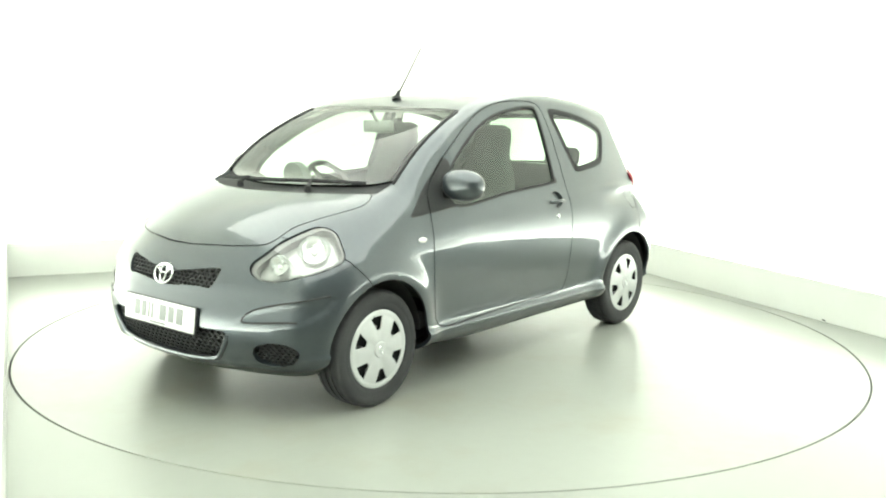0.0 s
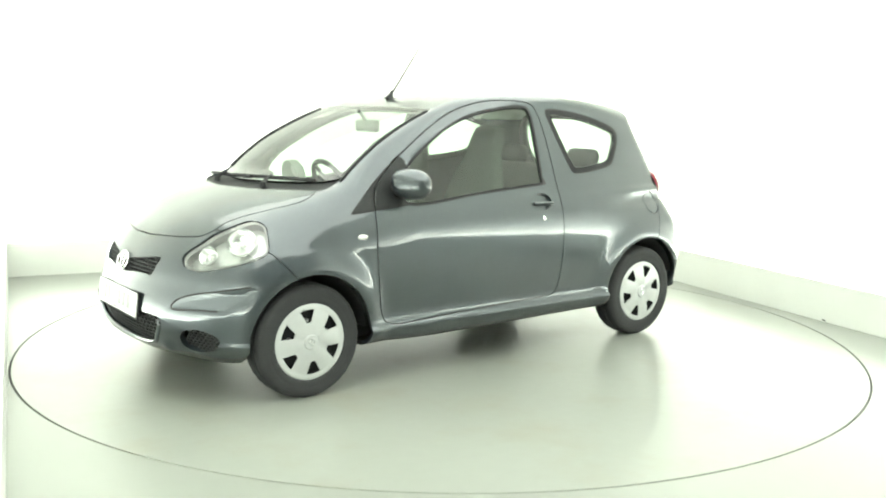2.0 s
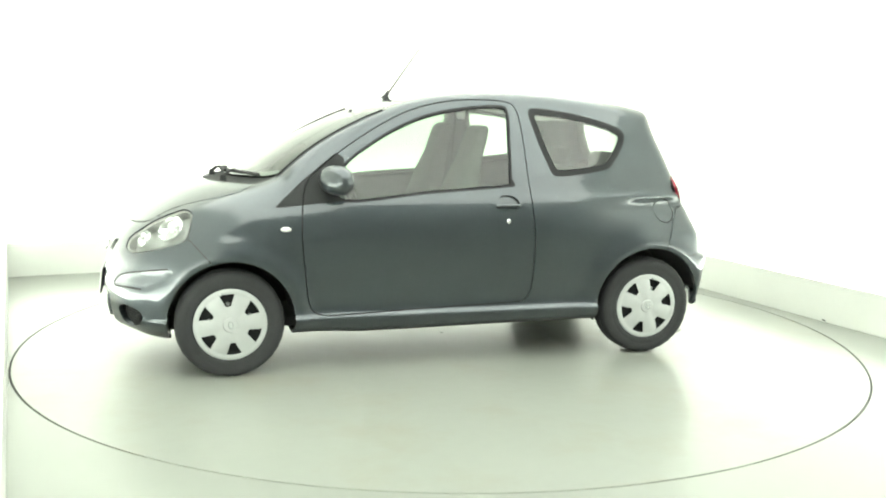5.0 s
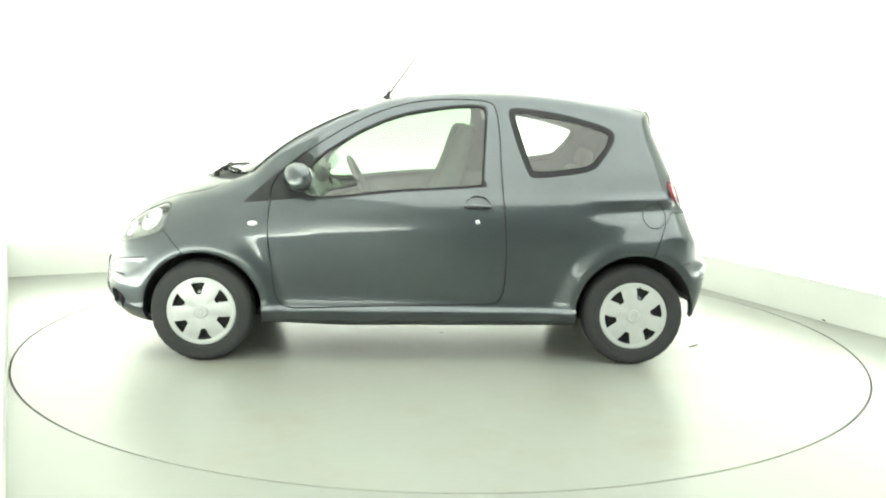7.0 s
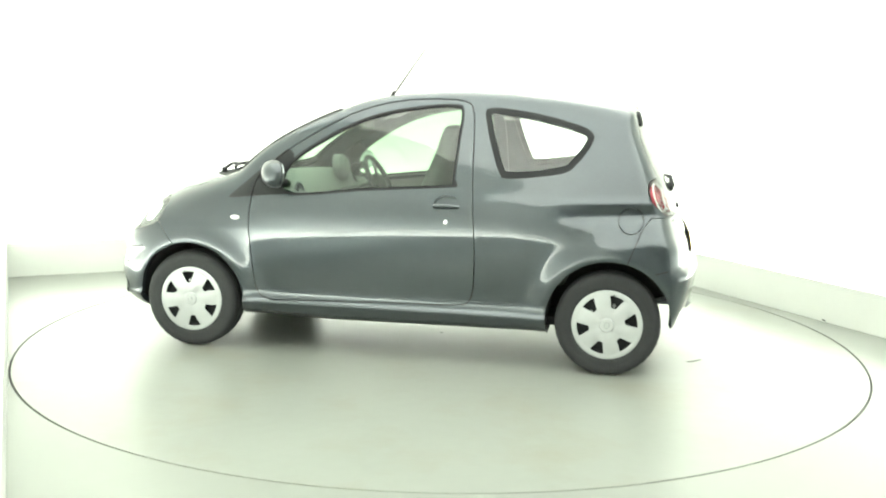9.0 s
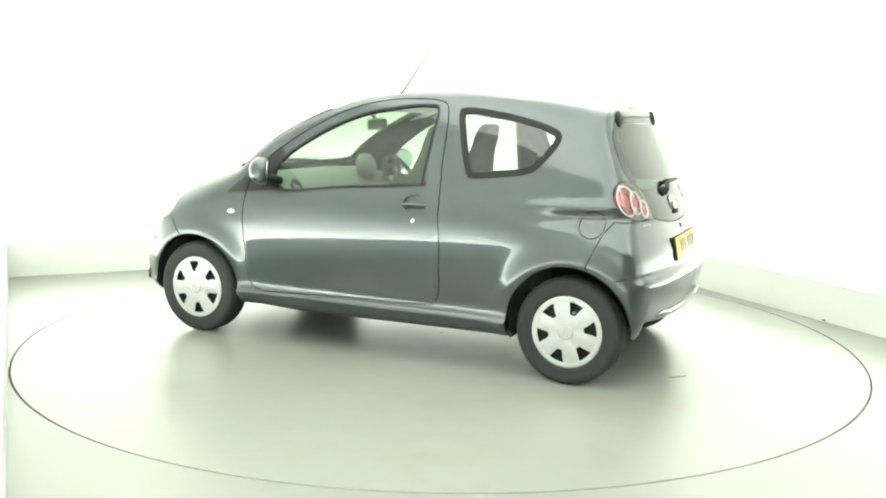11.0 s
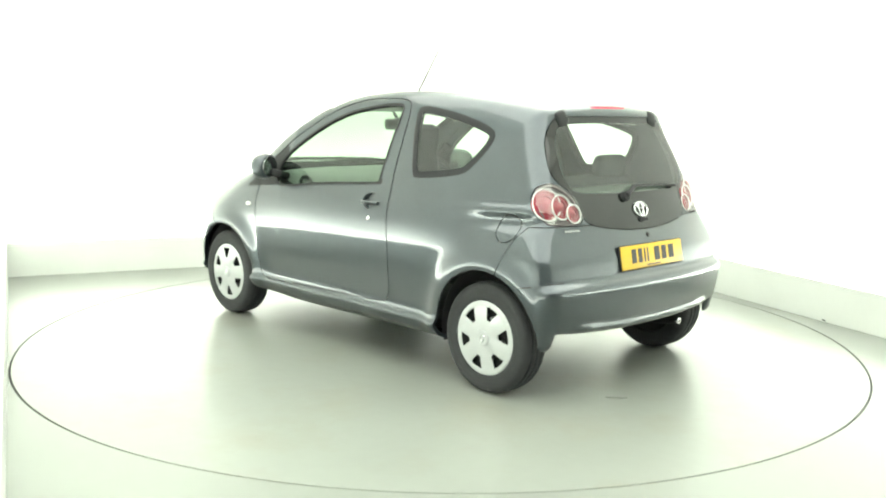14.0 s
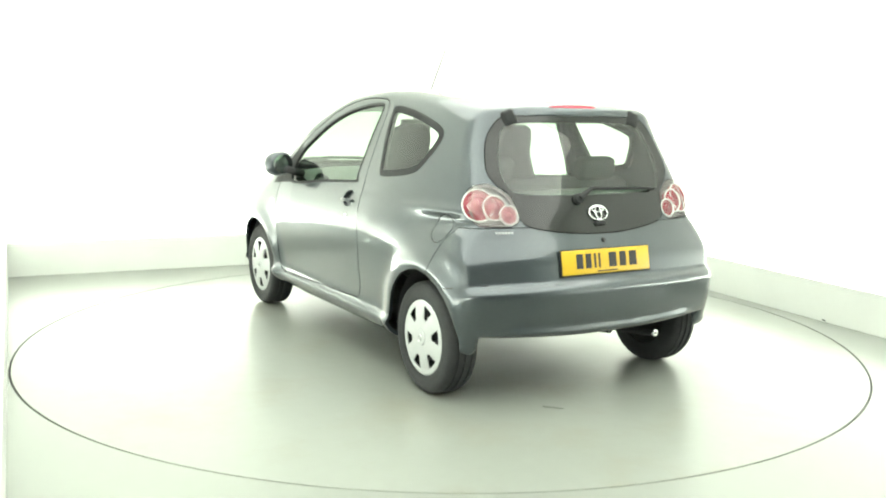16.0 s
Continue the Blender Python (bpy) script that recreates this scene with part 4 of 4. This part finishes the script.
    badge(car, on_shell(-1.50, 0, 0.888, 0.003), 0.055, 0.038)
    bars = [(-0.165, 0.040), (-0.112, 0.034), (-0.072, 0.012), (-0.046, 0.012), (0.035, 0.046), (0.098, 0.040), (0.162, 0.046)]
    plate(car, on_shell(1.80, 0.006, 0.430, -0.002), PLATE_WHITE, "white number plate with plain grey bars", bars, INK_GREY)
    plate(car, on_shell(-1.54, 0.010, 0.66, 0.004), PLATE_YELLOW, "yellow number plate with plain dark bars", bars, INK)
    for k in range(6):
        nm = part("lettering_bar", box(bmesh.new(), (0.011, 0.010, 0.002)), STEEL, car, "small metal lettering bar")
        nm.matrix_basis = on_shell(-1.46, 0.527, 0.803, 0.001) @ pose(-0.039 + 0.0155 * k, 0, 0)
    lk = part("tailgate_lock", lathe(bmesh.new(), [(0.0, 0.004), (0.010, 0.004), (0.013, -0.003)], 16), PLASTIC, car)
    lk.matrix_basis = on_shell(-1.53, 0.0, 0.752, 0.002)
    # high brake light set in the roof's rear edge
    bm = bmesh.new()
    rows = []
    for y in np.linspace(-0.145, 0.145, 11):
        e = 0.7 if abs(y) > 0.14 else 1.0
        x, z = -1.272 + 0.16 * y * y, 1.393 - 0.17 * y * y
        rows.append([bm.verts.new(q) for q in ((x + 0.05, y, z - 0.018 * e), (x - 0.012 * e, y, z - 0.017 * e), (x - 0.014 * e, y, z + 0.012 * e), (x + 0.004, y, z + 0.019 * e), (x + 0.06, y, z + 0.020 * e))])
    for p, r in zip(rows, rows[1:]):
        for i in range(5):
            bm.faces.new((p[i], p[(i + 1) % 5], r[(i + 1) % 5], r[i]))
    bm.faces.new(rows[0])
    bm.faces.new(rows[-1])
    part("brake_light", bm, RED_STRIP, car, "red high-level brake light")
    for side in (1, -1):
        xs = np.linspace(0.36, 0.915, 14)
        line = snap(np.array([[x, side * (0.552 + 0.125 * (x - 0.34)), 1.40 - 0.7 * (x - 0.36)] for x in xs]), 0.001, 8)
        part("windscreen_seal", tube(bmesh.new(), line, 0.008, 8), RUBBER_SEAL, car, "black rubber windscreen seal")
        line = snap(spline([(1.60, side * 0.70, 0.458), (1.66, side * 0.61, 0.452), (1.735, side * 0.50, 0.452), (1.712, side * 0.522, 0.497), (1.66, side * 0.60, 0.527), (1.60, side * 0.685, 0.545), (1.47, side * 0.775, 0.567)], 5, False), -0.0005, 6)
        part("bumper_joint", tube(bmesh.new(), line, 0.0042, 6), DARK, car, "thin dark bumper joint")
        line = snap(np.array([(-1.50, side * 0.64, 0.562), (-1.47, side * 0.69, 0.561), (-1.43, side * 0.735, 0.56), (-1.40, side * 0.76, 0.559)]), -0.001, 6)
        part("bumper_joint", tube(bmesh.new(), line, 0.004, 6), DARK, car, "thin dark bumper joint")
    ring = [(y, z) for y, z in MOUTH if z < 0.392]
    ring.sort(key=lambda q: math.atan2(q[0], 0.45 - q[1]))
    line = snap(np.array([(1.80, y * 1.03, z - 0.010 * max(0.0, 1 - (abs(y) / 0.45) ** 4)) for y, z in ring]), -0.002, 6)
    part("grille_surround", tube(bmesh.new(), line, 0.013, 10), PAINT, car)
    # wipers
    for (x0, y0), (x1, y1), (px, py) in (((1.11, -0.46), (1.145, 0.12), (1.205, -0.16)), ((1.155, -0.05), (0.995, 0.52), (1.165, 0.30))):
        w = new("windscreen_wiper")
        w.parent = car
        ys = np.linspace(0, 1, 12)
        line = snap(np.array([[x0 + (x1 - x0) * t + 0.03 * math.sin(t * math.pi), y0 + (y1 - y0) * t, 1.0] for t in ys]), 0.018, 6)
        part("blade", tube(bmesh.new(), line, 0.010, 6), PLASTIC, w)
        mid = line[6] + np.array([0, 0, 0.010])
        piv = snap(np.array([[px, py, 0.97]]), 0.012, 6)[0]
        part("arm", tube(bmesh.new(), [piv, (piv + mid) / 2 + np.array([0, 0, 0.010]), mid], 0.011, 8, 0.006), PLASTIC, w)
        part("pivot", lathe(bmesh.new(), [(0.0, 0.012), (0.015, 0.009), (0.018, -0.02)], 16), PLASTIC, w, m=Matrix.Translation(piv))
    w = new("rear_wiper")
    w.parent = car
    piv = snap(np.array([[-1.47, 0.10, 0.955]]), 0.02, 6)[0]
    elbow = snap(np.array([[-1.46, 0.02, 1.0]]), 0.03, 6)[0]
    line = snap(np.array([[-1.45, y, 1.0 - 0.02 * (0.0 - y)] for y in np.linspace(0.02, -0.40, 9)]), 0.016, 6)
    part("arm", tube(bmesh.new(), [piv, elbow, line[4]], 0.016, 8, 0.006), PLASTIC, w)
    part("blade", tube(bmesh.new(), line, 0.008, 6), PLASTIC, w)
    part("pivot", lathe(bmesh.new(), [(0.0, 0.02), (0.024, 0.015), (0.03, -0.02)], 16), PLASTIC, w, m=on_shell(-1.47, 0.10, 0.955, 0.005))
    part("handle_button", box(bmesh.new(), (0.06, 0.022, 0.02), bevel=0.006), PLASTIC, car, m=on_shell(-1.51, 0.0, 0.835, 0.004))
    # roof aerial
    a = new("aerial")
    a.parent = car
    part("base", lathe(bmesh.new(), [(0.0, 0.05), (0.009, 0.045), (0.013, 0.02), (0.024, 0.004), (0.03, -0.006)], 16), PLASTIC, a, m=pose(0.205, 0, 1.429, 0, -20, 0))
    part("rod", tube(bmesh.new(), [(0.195, 0, 1.45), (0.0, 0, 1.725)], 0.0052, 6, 0.0028), PLASTIC, a, "thin black aerial rod")
    build_wheels(car)
    build_cabin(car)
    return car


car = build_car()


def motions():
    walk(turntable, [(t, pose(0, 0, 0, 0, 0, a)) for t, a in TURN])
    walk(car, [(t, pose(0, 0, 0, 0, 0, a) @ pose(*CAR_ON_TABLE, 0)) for t, a in TURN])


motions()
